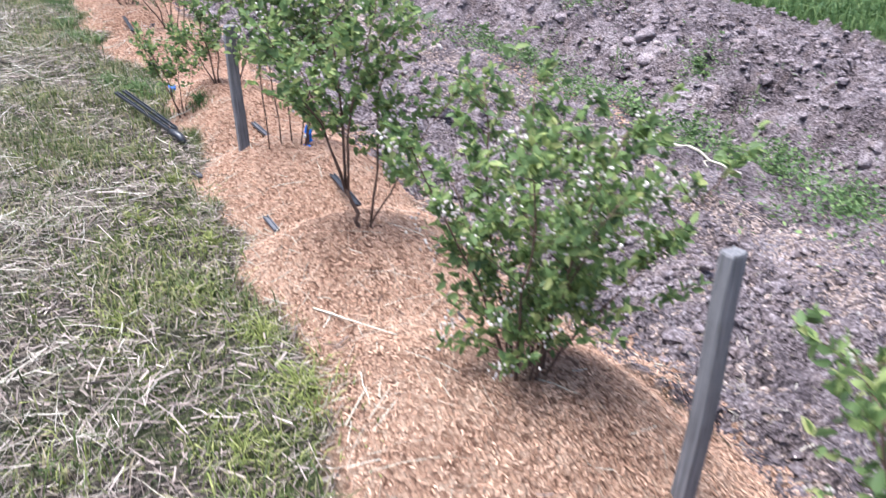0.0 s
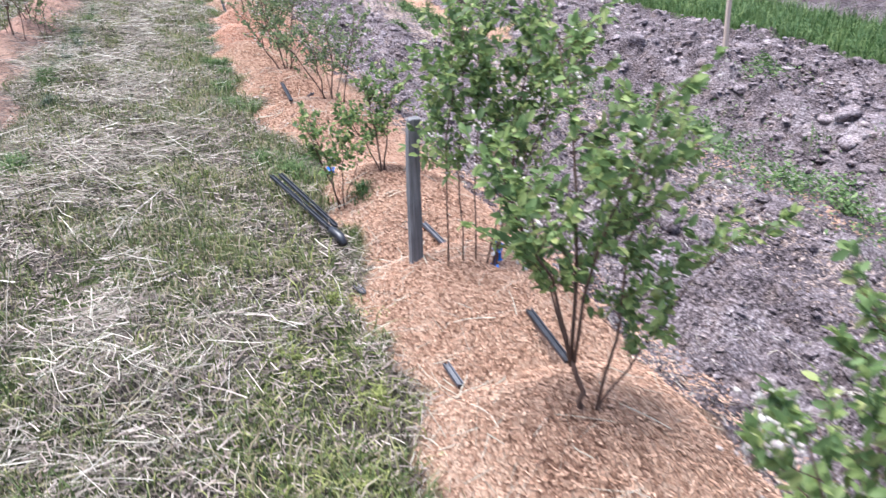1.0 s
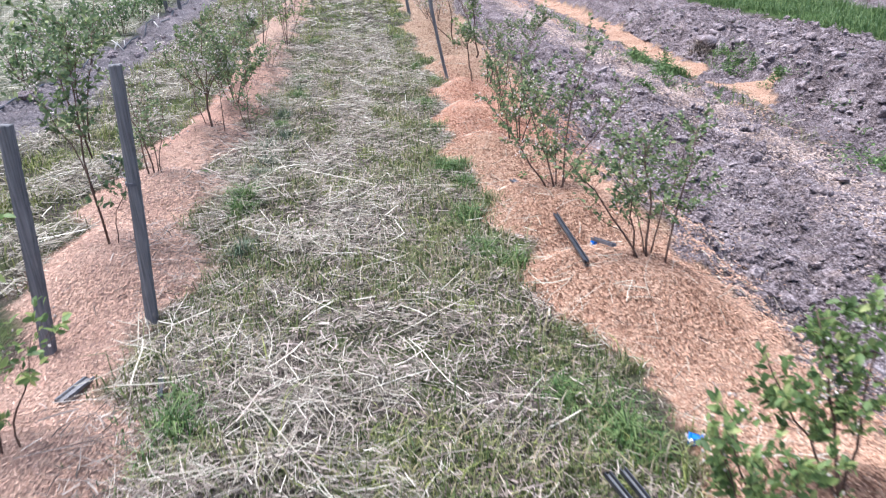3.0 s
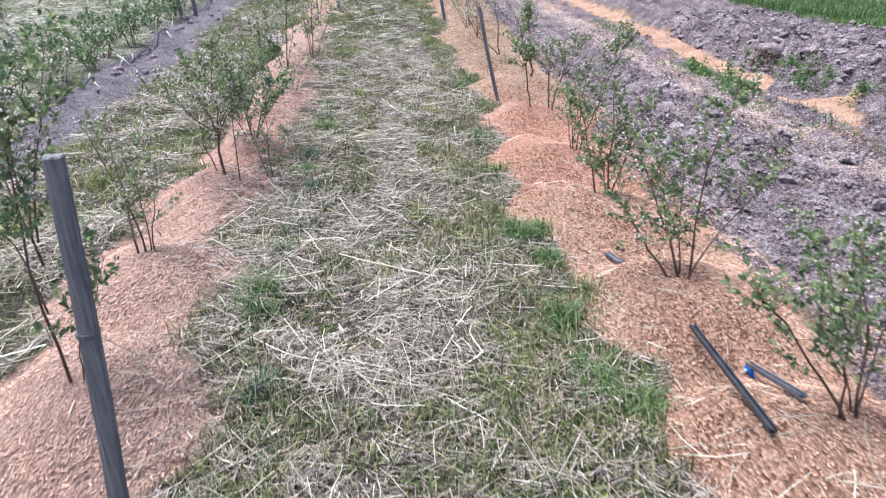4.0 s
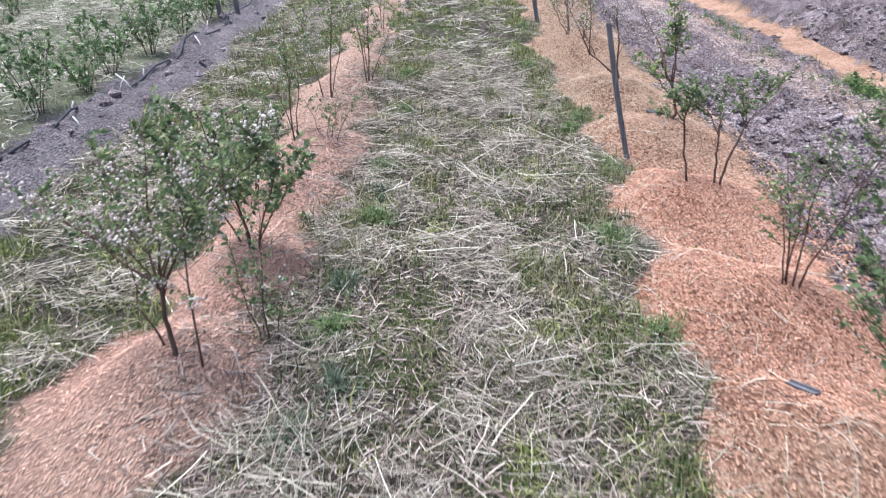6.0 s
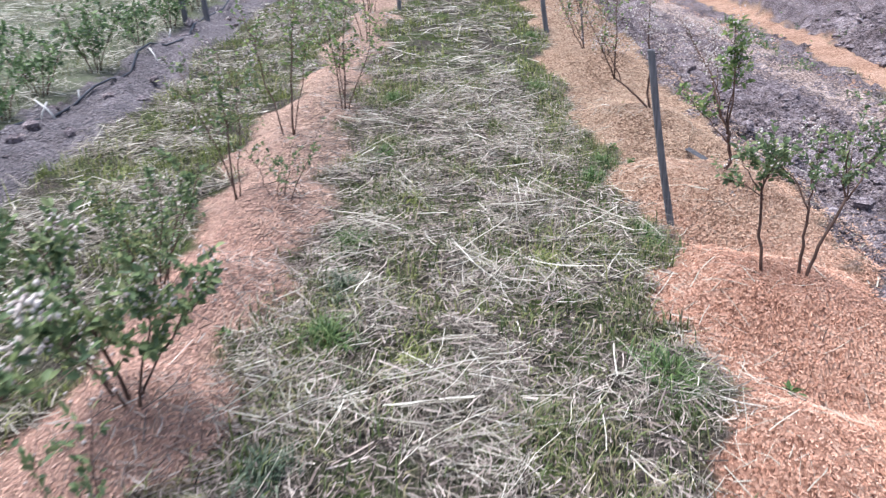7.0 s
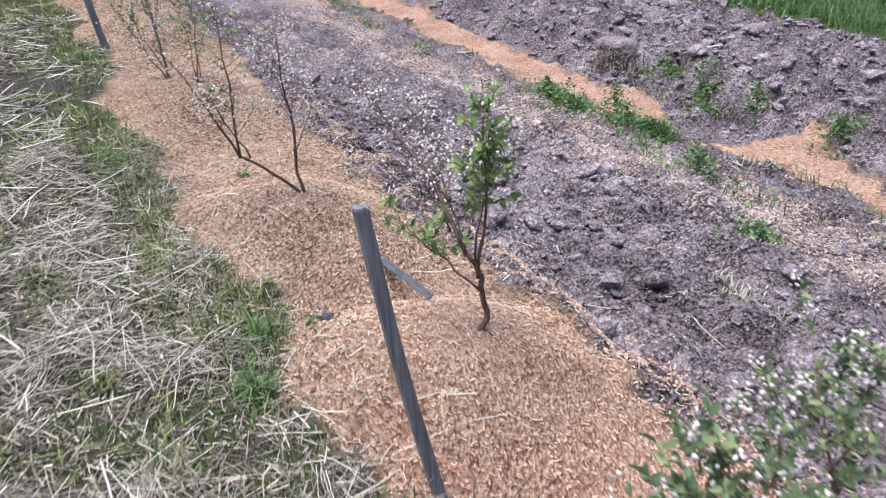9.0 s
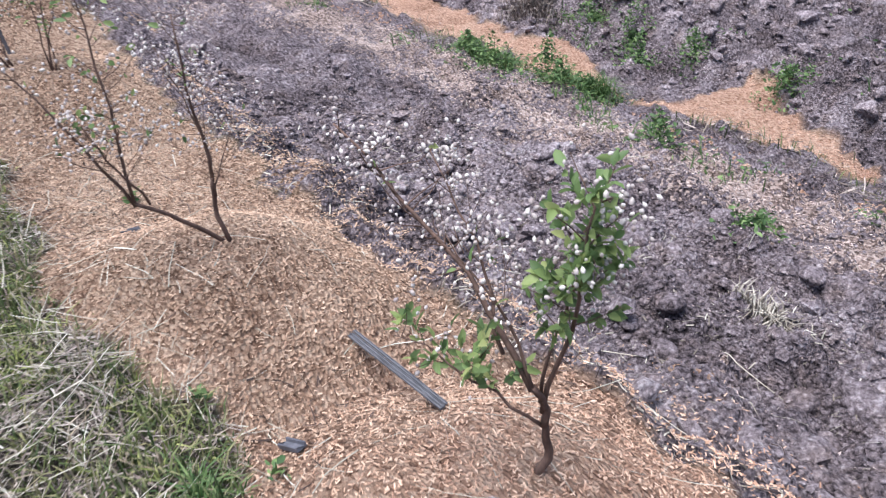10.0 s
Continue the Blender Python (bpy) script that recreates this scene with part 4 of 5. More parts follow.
bush(0.83, 5.74, [(0, 0, -0.12, 0.0, 0.62, 0.008), (0.02, 0.03, -0.2, 0.06, 0.56, 0.006), (0.03, -0.02, 0.04, -0.05, 0.5, 0.006), (0.05, 0.02, 0.13, 0.08, 0.4, 0.005)], 15, 0.8, "slender open blueberry bush with dark stems", ROW_R, 5, 0.036, 0.45, 0.17)
bush(1.14, 5.88, [(0, 0, -0.1, 0.05, 0.62, 0.01), (0.15, -0.02, 0.55, 0.0, 0.78, 0.009), (0.02, 0.02, 0.15, 0.15, 0.6, 0.008), (0.0, 0.0, -0.28, 0.12, 0.5, 0.007)], 20, 1.0, "small blueberry bush with one long leafy shoot", ROW_R, 6, 0.042, 0.3, 0.22)
bush(1.14, 7.82, [(0, 0, -0.33, 0.16, 0.55, 0.009), (0.05, 0.02, 0.0, 0.15, 0.68, 0.01), (0.14, -0.02, 0.3, 0.0, 0.75, 0.008), (-0.02, 0.02, -0.15, -0.1, 0.6, 0.008), (0.1, 0.1, 0.42, 0.28, 0.6, 0.007), (0.05, 0.05, 0.1, 0.4, 0.65, 0.006)], 15, 1.5, "open blueberry bush with thin leaves", ROW_R, 7, 0.04, 0.3)
bush(0.94, 9.08, [(-0.03, 0.03, -0.42, 0.2, 0.62, 0.009), (0.02, 0, -0.2, 0.2, 0.7, 0.009), (0.02, 0.03, -0.05, 0.3, 0.72, 0.007), (0.08, 0.02, 0.3, 0.05, 1.02, 0.009), (0.05, -0.02, 0.5, -0.05, 0.6, 0.008), (0.04, 0.05, 0.1, 0.35, 0.65, 0.007)], 13, 2.2, "open blueberry bush with a tall shoot and pale flowers", ROW_R, 8, 0.038, 0.25)
bush(0.93, 10.6, [(-0.02, 0.02, -0.12, 0.05, 0.7, 0.009), (0.06, -0.02, 0.12, 0.02, 0.78, 0.011), (0.08, 0.0, 0.3, 0.08, 0.6, 0.009), (0.06, 0.04, 0.02, 0.25, 0.7, 0.008)], 15, 2, "upright blueberry bush with two dark stems", ROW_R, 9, 0.042, 0.22)
bush(1.04, 11.9, [(0, 0, -0.02, 0.05, 0.7, 0.008), (0.03, 0.0, 0.15, 0.0, 0.72, 0.008), (0.0, 0.03, 0.1, 0.15, 0.6, 0.007), (-0.02, 0.0, -0.1, -0.1, 0.5, 0.006), (0.05, -0.02, 0.42, -0.14, 0.98, 0.008, None, 3, 5), (0.2, -0.06, 0.36, -0.02, 0.9, 0.005, 0.42, 3, 4)], 7, 1.0, "thin sparse blueberry bush with one leafy flowering shoot", ROW_R, 10, 0.034, 0.3)
bush(0.93, 13.38, [(0, 0, -0.04, 0.01, 0.45, 0.011, None, 0, 0), (-0.04, 0.01, -0.14, 0.05, 0.6, 0.006, 0.42, 1, 1), (-0.04, 0.01, 0.06, 0.06, 0.63, 0.006, 0.42, 1, 1), (-0.03, 0.0, -0.27, -0.03, 0.5, 0.005, 0.38, 0.8, 1), (-0.04, 0.01, 0.0, -0.1, 0.61, 0.006, 0.42, 1, 1)], 18, 2, "small blueberry bush on one bare stem", ROW_R, 11, 0.045, 0.2, 0.2)
bush(1.13, 13.38, [(-0.01, 0.01, 0.0, 0.02, 0.36, 0.011, None, 0, 0), (0.02, -0.01, 0.16, 0.0, 0.4, 0.012, None, 0, 0), (0.0, 0.02, -0.2, 0.06, 0.58, 0.007, 0.33, 1, 1), (0.0, 0.02, 0.04, 0.15, 0.66, 0.007, 0.34, 1, 1), (0.16, 0.0, 0.12, -0.06, 0.7, 0.007, 0.38, 1, 1), (0.16, 0.0, 0.4, 0.04, 0.66, 0.007, 0.38, 1, 1), (0.16, 0.0, 0.26, 0.2, 0.66, 0.006, 0.38, 1, 1)], 15, 7, "round-headed blueberry bush with many white flowers", ROW_R, 12, 0.04, 0.2, 0.24)
bush(1.17, 14.78, [(0, 0, 0.0, -0.02, 0.2, 0.018, None, 0, 0), (0.0, -0.02, -0.06, -0.03, 0.36, 0.015, 0.19, 0, 0), (-0.06, -0.03, -0.24, 0.5, 0.9, 0.012, 0.35, 0.25, 1.3), (-0.08, 0.05, -0.1, 0.35, 0.82, 0.007, 0.42, 0.2, 1.2), (-0.06, -0.03, -0.2, 0.12, 0.75, 0.007, 0.36, 0.3, 1), (-0.01, -0.02, -0.14, -0.14, 0.95, 0.01, 0.24, 8, 1.4), (-0.02, -0.02, -0.1, -0.08, 0.82, 0.007, 0.28, 6, 0.6), (-0.0, -0.02, -0.3, 0.16, 0.5, 0.007, 0.18, 7, 0.4)], 1.7, 7.5, "blossoming blueberry bush with crooked dark trunk", ROW_R, 13, 0.043, 0.42, 0.16)
bush(1.02, 16.32, [(0, 0, -0.02, 0.0, 0.28, 0.014, None, 0, 0), (-0.01, 0.01, -0.3, 0.03, 0.26, 0.013, None, 0, 0), (-0.02, 0.0, -0.02, -0.02, 0.88, 0.01, 0.27, 0.4, 1), (-0.02, 0.0, -0.16, 0.12, 0.75, 0.006, 0.2, 0.4, 1), (-0.3, 0.03, -0.55, 0.1, 0.85, 0.009, 0.25, 1, 1.1), (-0.3, 0.03, -0.3, 0.12, 1.12, 0.009, 0.25, 2.5, 1), (-0.25, 0.03, -0.42, -0.1, 0.62, 0.007, 0.24, 1, 1), (-0.02, 0.0, 0.12, 0.06, 0.5, 0.005, 0.2, 0.3, 0.5)], 1.0, 9, "nearly leafless blossoming bush with forked stems", ROW_R, 14, 0.034, 0.25, 0.2)
bush(0.79, 18.72, [(0, 0, -0.3, 0.1, 0.6, 0.009), (0.02, 0, -0.12, 0.1, 0.55, 0.008), (0, 0.02, 0.05, 0.2, 0.6, 0.007)], 4, 5, "bare-stemmed bush with a few leaves and flowers", ROW_R, 15, 0.035, 0.3)
bush(0.98, 18.6, [(0, 0, 0.1, 0.05, 0.6, 0.009), (0.0, 0.01, -0.05, 0.12, 0.6, 0.007), (0.02, 0, 0.15, 0.15, 0.7, 0.006)], 4, 5, "slender bush with pale flowers", ROW_R, 16, 0.035, 0.3)
for k, (bx, by) in enumerate(RIGHT[16:]):
    bush(bx, by, fan(5, 0.32, 0.85, 0.009, 40 + k), 4, 6, "distant blossoming bush in the chip bed", ROW_R, 40 + k, 0.04, 0.3, far=True)

bush(-1.72, 5.1, fan(5, 0.3, 0.7, 0.008, 60), 6, 1.5, FULL, ROW_L, 60)
bush(-1.65, 6.4, [(0, 0, -0.02, 0.05, 0.75, 0.009), (-0.03, 0.02, -0.3, 0.1, 0.8, 0.008), (0.05, 0.06, 0.15, 0.12, 0.4, 0.006), (0.0, 0.02, -0.05, 0.3, 0.75, 0.007)], 8, 1.5, "leafy blueberry bush beside a weathered post", ROW_L, 61, 0.045, 0.35)
bush(-1.83, 8.3, [(0, 0, 0.04, 0.06, 1.25, 0.01), (0.01, 0.03, -0.25, 0.3, 1.3, 0.007, 0.5, 1, 1), (0.02, 0.02, 0.12, 0.3, 1.35, 0.006, 0.6, 1, 1), (0.05, 0.0, 0.25, 0.1, 0.5, 0.005), (-0.02, 0.02, -0.35, 0.1, 0.95, 0.006, 0.3, 1, 1), (0.0, 0.02, 0.1, -0.15, 1.05, 0.006, 0.6, 0.8, 1.2)], 11, 6, "tall thin bush with clustered white flowers", ROW_L, 62, 0.048, 0.5, 0.26)
bush(-1.9, 9.5, [(0, 0, -0.25, 0.1, 0.7, 0.009), (0.03, 0.02, -0.05, 0.1, 0.6, 0.008), (0.08, 0.02, 0.12, 0.08, 0.5, 0.006), (0.06, 0.02, 0.02, 0.2, 0.6, 0.006)], 6.5, 2.5, "sparse bush with pale leaves and flowers", ROW_L, 63, 0.036, 0.25)
bush(-1.74, 11.02, [(0, 0, 0.0, 0.02, 0.32, 0.015, None, 0, 0), (0.0, 0.02, -0.42, 0.0, 0.66, 0.008, 0.28, 1, 1), (0.0, 0.02, -0.25, 0.22, 0.8, 0.008, 0.28, 1, 1), (0.0, 0.02, 0.02, 0.08, 0.92, 0.008, 0.3, 1, 1), (0.0, 0.02, 0.34, -0.04, 0.78, 0.008, 0.26, 1, 1), (0.0, 0.02, -0.12, -0.26, 0.72, 0.007, 0.28, 1, 1), (0.0, 0.02, 0.2, 0.28, 0.75, 0.007, 0.28, 1, 1), (0.11, -0.02, 0.12, 0.02, 0.85, 0.007), (-0.06, 0.06, -0.16, 0.1, 0.5, 0.007), (0.0, 0.02, 0.56, -0.12, 0.88, 0.007, 0.3, 1.8, 2.5)], 10, 8, "round-headed bush with many small white flowers", ROW_L, 64, 0.038, 0.35, 0.26)
bush(-1.45, 11.35, [(0, 0, 0.06, 0.1, 0.62, 0.006), (-0.04, 0.02, -0.08, 0.06, 0.55, 0.005), (0.03, 0.0, 0.2, 0.0, 0.3, 0.005)], 7, 2.5, "small wispy bush at the bed's edge", ROW_L, 65, 0.036, 0.25, 0.2)
bush(-1.72, 12.15, [(0, 0, -0.1, -0.15, 0.75, 0.011), (0.04, -0.02, 0.28, -0.2, 0.55, 0.008), (-0.05, 0.0, -0.35, -0.05, 0.65, 0.008), (0.02, 0.03, 0.3, 0.15, 0.42, 0.007), (0.0, -0.03, 0.08, -0.42, 0.5, 0.007)], 21, 6, "spreading leafy bush with clusters of white flowers", ROW_L, 71, 0.05, 0.3, 0.24)
bush(-1.95, 13.0, fan(6, 0.24, 0.62, 0.007, 66, (0.05, 0)), 13, 1.0, "low dark green bush", ROW_L, 66, 0.038, 0.2, 0.18)
bush(-1.9, 14.17, [(0, 0, 0.0, 0.03, 0.85, 0.009), (0.01, 0.0, -0.2, 0.08, 0.75, 0.007), (0.02, 0.02, 0.12, 0.1, 0.75, 0.006)], 6, 3.5, "single-stemmed bush with white flowers", ROW_L, 67, 0.04, 0.45)
bush(-1.62, 14.1, fan(4, 0.22, 0.38, 0.005, 68), 6, 0.5, "low wispy shrub at the foot of the bed", ROW_L, 68, 0.032, 0.15, 0.16)
bush(-1.78, 15.3, [(0, 0, 0.1, 0.05, 0.95, 0.011), (-0.07, 0, -0.3, 0.08, 0.9, 0.009), (0.0, 0.02, 0.25, 0.15, 0.85, 0.006)], 6.5, 5, "bush with two slender bare stems", ROW_L, 69, 0.036, 0.45)
bush(-1.57, 16.38, [(0, 0, 0.12, 0.04, 0.85, 0.011), (-0.02, 0.0, -0.15, 0.1, 0.8, 0.009), (0.02, 0.0, 0.3, 0.12, 0.75, 0.007), (0.0, 0.02, 0.0, 0.2, 0.85, 0.007)], 9, 6, "upright bush with forked stems and white flowers", ROW_L, 70, 0.036, 0.35)
for k, (bx, by) in enumerate(LEFT[11:]):
    bush(bx, by, fan(4, 0.3, 0.85, 0.009, 80 + k), 3.5, 3, "distant bush with pale flowers in the second bed", ROW_L, 80 + k, 0.04, 0.35, far=True)
for k, (bx, by) in enumerate(ROW3):
    bush(bx, by, fan(6, 0.34, 0.5 + 0.14 * (k % 3), 0.009, 100 + k), 13, 1.2, "dark green bush beside bare soil", ROW_3, 100 + k, 0.058, 0.15, 0.26, far=True)
for k in range(4):
    bush(-7.9 + 0.3 * (k % 2), 15.0 + 3.1 * k, fan(5, 0.4, 0.7, 0.009, 120 + k), 10, 0.4, "dark green bush in the far row", "bushes of the far row", 120 + k, 0.07, 0.1, 0.3, far=True)


# ---- posts ----
def post(x, y, dx, h, w, mat, label, round_post=False, seed=0, sink=0.06, z=None):
    """A weathered stake: a slightly bent shaft with worn edges and a rough sawn top."""
    r = np.random.default_rng(seed)
    root = new("wooden_post")
    zb = float(land(x, y)) if z is None else z
    root.location = (x, y, zb)
    tagged(root, label, "post", "posts along the rows")
    sides = 12
    n = 12
    k = np.linspace(-sink / h, 1, n)
    cx = dx * k + 0.006 * np.sin(k * 4 + seed)
    cy = 0.006 * np.cos(k * 5 + seed) - 0.006
    th = np.arange(sides) * 2 * np.pi / sides + 0.26
    if round_post:
        rad = np.full(sides, w / 2)
    else:
        rad = 0.5 * w / np.maximum(np.abs(np.cos(th)), np.abs(np.sin(th)))
        rad = np.minimum(rad, 0.62 * w)
    rad = rad * (1 + r.normal(0, 0.03, sides))
    v = []
    for j in range(n):
        rr = rad * (1 + r.normal(0, 0.012, sides)) * (1.04 - 0.08 * k[j])
        v += [(cx[j] + a * math.cos(t), cy[j] + a * math.sin(t) * 0.85, h * k[j]) for a, t in zip(rr, th)]
    v += [(cx[-1] + 0.86 * a * math.cos(t), cy[-1] + 0.86 * a * math.sin(t) * 0.85, h + 0.006 + r.normal(0, 0.002)) for a, t in zip(rad, th)]
    n += 1
    q = [(j * sides + s, j * sides + (s + 1) % sides, (j + 1) * sides + (s + 1) % sides, (j + 1) * sides + s) for j in range(n - 1) for s in range(sides)]
    v.append((cx[-1], cy[-1], h + 0.004))
    t = [(len(v) - 1, (n - 1) * sides + s, (n - 1) * sides + (s + 1) % sides) for s in range(sides)]
    part("shaft", mesh_of("shaft", np.array(v), [np.array(q), np.array(t)], mat), root)
    return root


post(1.5, 1.42, 0.02, 0.86, 0.062, POST_WOOD, "grey weathered wooden post standing in wood chips", seed=1)
post(1.035, 4.78, 0.015, 0.745, 0.066, POST_WOOD, "short grey square post standing in wood chips", seed=2)
post_c = post(0.694, 14.251, -0.165, 1.02, 0.041, POST_WOOD, "leaning grey weathered post with deep grain", seed=3, z=-0.186)
post(0.54, 20.4, -0.12, 1.0, 0.062, POST_WOOD, "distant grey post at the bed's edge", seed=4)
post_l = post(-1.465, 7.68, 0.09, 1.29, 0.06, POST_WOOD, "tall grey post with a splice, in the second bed", seed=5, z=-0.15)
post(-1.93, 7.5, 0.1, 1.13, 0.062, POST_WOOD, "dark grey post behind a taller one", seed=6)
post(-1.5, 21.5, 0.0, 1.1, 0.062, POST_WOOD, "distant post in the second bed", seed=7)
post(-4.35, 20.6, 0.0, 1.2, 0.07, POST_WOOD, "pair of grey posts at the third row", seed=8)
post(-4.15, 20.9, 0.0, 1.2, 0.07, POST_WOOD, "pair of grey posts at the third row", seed=9)
post(8.75, 12.4, -0.09, 1.5, 0.075, PALE_WOOD, "pale new wooden stake in tilled soil", seed=10)
post(0.96, 19.8, -0.08, 0.75, 0.025, POST_WOOD, "thin brown stake in the chip bed", True, 11)
# splice band on the tall post
v, q, t = tube([(0.052, -0.004, 0.73), (0.053, -0.004, 0.745)], [0.036, 0.036], 10)
part("splice", mesh_of("splice", v, [q, t], GREY_PLASTIC), post_l, "dark band of wire")


# ---- small things on the ground ----
def strip_shape(points, w, h):
    """A channel-shaped strip along points: a flat back with two raised lips."""
    p = np.asarray(points, float)
    d = unit(np.gradient(p, axis=0))
    s = unit(np.cross(d, np.array([0, 0, 1.0])))
    u = np.cross(s, d)
    section = [(-1, 0), (-1, 1), (-0.7, 1), (-0.55, 0.35), (0, 0.25), (0.55, 0.35), (0.7, 1), (1, 1), (1, 0)]
    m = len(section)
    v = np.concatenate([(p[j] + s[j] * a * w / 2 + u[j] * b * h)[None] for j in range(len(p)) for a, b in section])
    q = np.array([(j * m + k, j * m + (k + 1) % m, (j + 1) * m + (k + 1) % m, (j + 1) * m + k) for j in range(len(p) - 1) for k in range(m)])
    e = len(p) - 1
    caps = np.array([(0, k + 1, k) for k in range(1, m - 1)] + [(e * m, e * m + k, e * m + k + 1) for k in range(1, m - 1)])
    return v, q, caps


def laid(points, lift):
    return [(a, b, float(land(a, b)) + lift) for a, b in points]


def strip_thing(name, a, b, w, h, mat, label, category, lift=0.012, rise=0.0, pieces=1, gap=0.03):
    root = new(name)
    za, zb = float(land(*a)), float(land(*b))
    root.location = (a[0], a[1], za)
    tagged(root, label, category)
    d = np.array([b[0] - a[0], b[1] - a[1]])
    nrm = np.array([-d[1], d[0]]) / np.linalg.norm(d)
    for k in range(pieces):
        off = nrm * gap * (k - (pieces - 1) / 2)
        us = np.linspace(0, 1, 6)
        px, py = a[0] + d[0] * us + off[0] * (1.15 - 0.3 * us), a[1] + d[1] * us + off[1] * (1.15 - 0.3 * us)
        flat = za + (zb - za) * us
        raise_by = min(0.05, float(np.max(land(px, py) - flat)))
        pz = flat + raise_by + lift + rise * (1 - us) + 0.008 * k - za
        pts = np.stack([px - a[0], py - a[1], pz], -1)
        v, q, t = strip_shape(pts, w, h)
        part("strip", mesh_of("strip", v, [q, t], mat), root)
    return root


bundle = strip_thing("black_edging_strips", (0.5, 6.17), (0.715, 5.36), 0.024, 0.02, BLACK_PLASTIC, "two long black plastic strips lying side by side", "plastic strip", 0.055, 0.04, 2, 0.052)
hook = [(0.2, -0.8, 0.03), (0.215, -0.85, 0.035), (0.24, -0.9, 0.02), (0.255, -0.95, -0.01)]
v, q, t = tube(hook, [0.022, 0.026, 0.026, 0.02], 8)
part("end_piece", mesh_of("end_piece", v, [q, t], BLACK_PLASTIC, True), bundle, "bent dark end piece")
strip_thing("black_strip", (0.86, 8.63), (0.83, 7.76), 0.028, 0.018, BLACK_PLASTIC, "long black plastic strip lying on wood chips", "plastic strip", 0.012, 0.02, 1)
strip_thing("black_strip", (1.06, 8.45), (1.04, 7.95), 0.028, 0.018, GREY_PLASTIC, "grey plastic strip with a blue clip on chips", "plastic strip", 0.02, 0.03)
strip_thing("grey_slat", (1.19, 15.75), (1.165, 15.17), 0.0095, 0.008, SLAT, "grey slats lying together on wood chips", "slat", 0.004, 0.0, 3, 0.0105)
strip_thing("black_strip", (1.35, 4.05), (1.35, 3.66), 0.03, 0.015, BLACK_PLASTIC, "short black plastic strip behind a bush", "plastic strip")
strip_thing("dark_slat", (-1.36, 7.45), (-1.22, 6.85), 0.022, 0.012, BLACK_PLASTIC, "thin dark strip lying beside the tall post", "plastic strip")
strip_thing("dark_slat", (-1.64, 7.2), (-1.67, 6.95), 0.05, 0.015, POST_WOOD, "short grey slat lying on the second bed", "slat")
for a, b, w in (((0.92, 3.93), (0.94, 3.8), 0.028), ((0.73, 11.06), (0.8, 10.95), 0.04), ((0.79, 9.86), (0.83, 9.68), 0.035), ((0.75, 15.45), (0.77, 15.36), 0.04), ((0.78, 16.95), (0.8, 16.82), 0.04), ((0.72, 4.78), (0.74, 4.7), 0.03), ((1.22, 5.25), (1.3, 5.1), 0.03)):
    strip_thing("black_scrap", a, b, w, 0.016, GREY_PLASTIC, "torn scrap of dark plastic on wood chips", "plastic scrap")


def stick(a, b, radius, mat, label, seed, category="stick"):
    """A crooked stick with a broken side twig, lying on the ground."""
    r = np.random.default_rng(seed)
    n = 9
    k = np.linspace(0, 1, n)
    x = a[0] + (b[0] - a[0]) * k + 0.5 * radius * np.cumsum(r.normal(0, 1, n))
    y = a[1] + (b[1] - a[1]) * k + 0.5 * radius * np.cumsum(r.normal(0, 1, n))
    z = land(x, y)
    z = np.maximum(z, z[0] + (z[-1] - z[0]) * k) + 0.8 * radius
    o = np.array([x[0], y[0], z[0]])
    p = np.stack([x, y, z], -1) - o
    root = new("dry_stick" if category == "stick" else "black_wire")
    root.location = o
    tagged(root, label, category)
    v, q, t = tube(p, radius * np.linspace(1.1, 0.6, n), 7)
    part("shaft", mesh_of("shaft", v, [q, t], mat, True), root)
    if category == "stick":
        d = np.array([p[-1, 1], -p[-1, 0], 0.0]) * 0.16
        v, q, t = tube([p[5], p[5] + d * 0.5 + np.array([0, 0, 0.01]), p[6] + d], [radius * 0.55, radius * 0.45, radius * 0.3], 6)
        part("side_twig", mesh_of("side_twig", v, [q, t], mat, True), root)
    return root


stick((0.82, 2.86), (1.02, 2.47), 0.0042, STRAW_STALK, "pale dry stick lying on wood chips", 1)
stick((5.2, 5.45), (5.23, 4.5), 0.016, STRAW_STALK, "long pale stick at the ditch edge", 2)
stick((1.37, 2.61), (1.3, 2.3), 0.006, BLACK_PLASTIC, "black wire end lying on wood chips", 3, "wire")
stick((0.85, 10.45), (1.05, 10.2), 0.0035, STRAW_STALK, "pale dry stick lying on wood chips", 4)
stick((8.1, 20.6), (8.35, 20.2), 0.02, STRAW_STALK, "pale forked stick on turned clods", 5)


stick((2.51, 15.16), (2.46, 14.8), 0.0035, STRAW_STALK, "long pale stalk lying on tilled soil", 6)
stick((2.71, 15.14), (2.72, 14.83), 0.003, STRAW_STALK, "thin pale stalk lying on tilled soil", 7)
stick((2.2, 15.5), (2.32, 15.25), 0.003, STRAW_STALK, "thin pale stalk lying at the bed's foot", 8)


def tag_thing(x, y, turn, h, label):
    """A folded plastic tag tied round the foot of a stem."""
    root = new("blue_tag")
    z = float(land(x, y))
    root.matrix_world = pose(x, y, z, 0, 12, turn)
    tagged(root, label, "tag")
    v, q, t = strip_shape([(0, 0, 0.0), (0.004, 0, h * 0.3), (-0.004, 0, h * 0.65), (0.006, 0, h)], 0.055, 0.012)
    part("sleeve", mesh_of("sleeve", v, [q, t], BLUE_PLASTIC), root)
    v, q, t = tube([(-0.02, 0.012, h * 0.45), (0.0, 0.02, h * 0.5), (0.02, 0.012, h * 0.45)], [0.009, 0.011, 0.009], 6)
    part("label_patch", mesh_of("label_patch", v, [q, t], WHITE_PLASTIC), root, "small white patch")
    return root


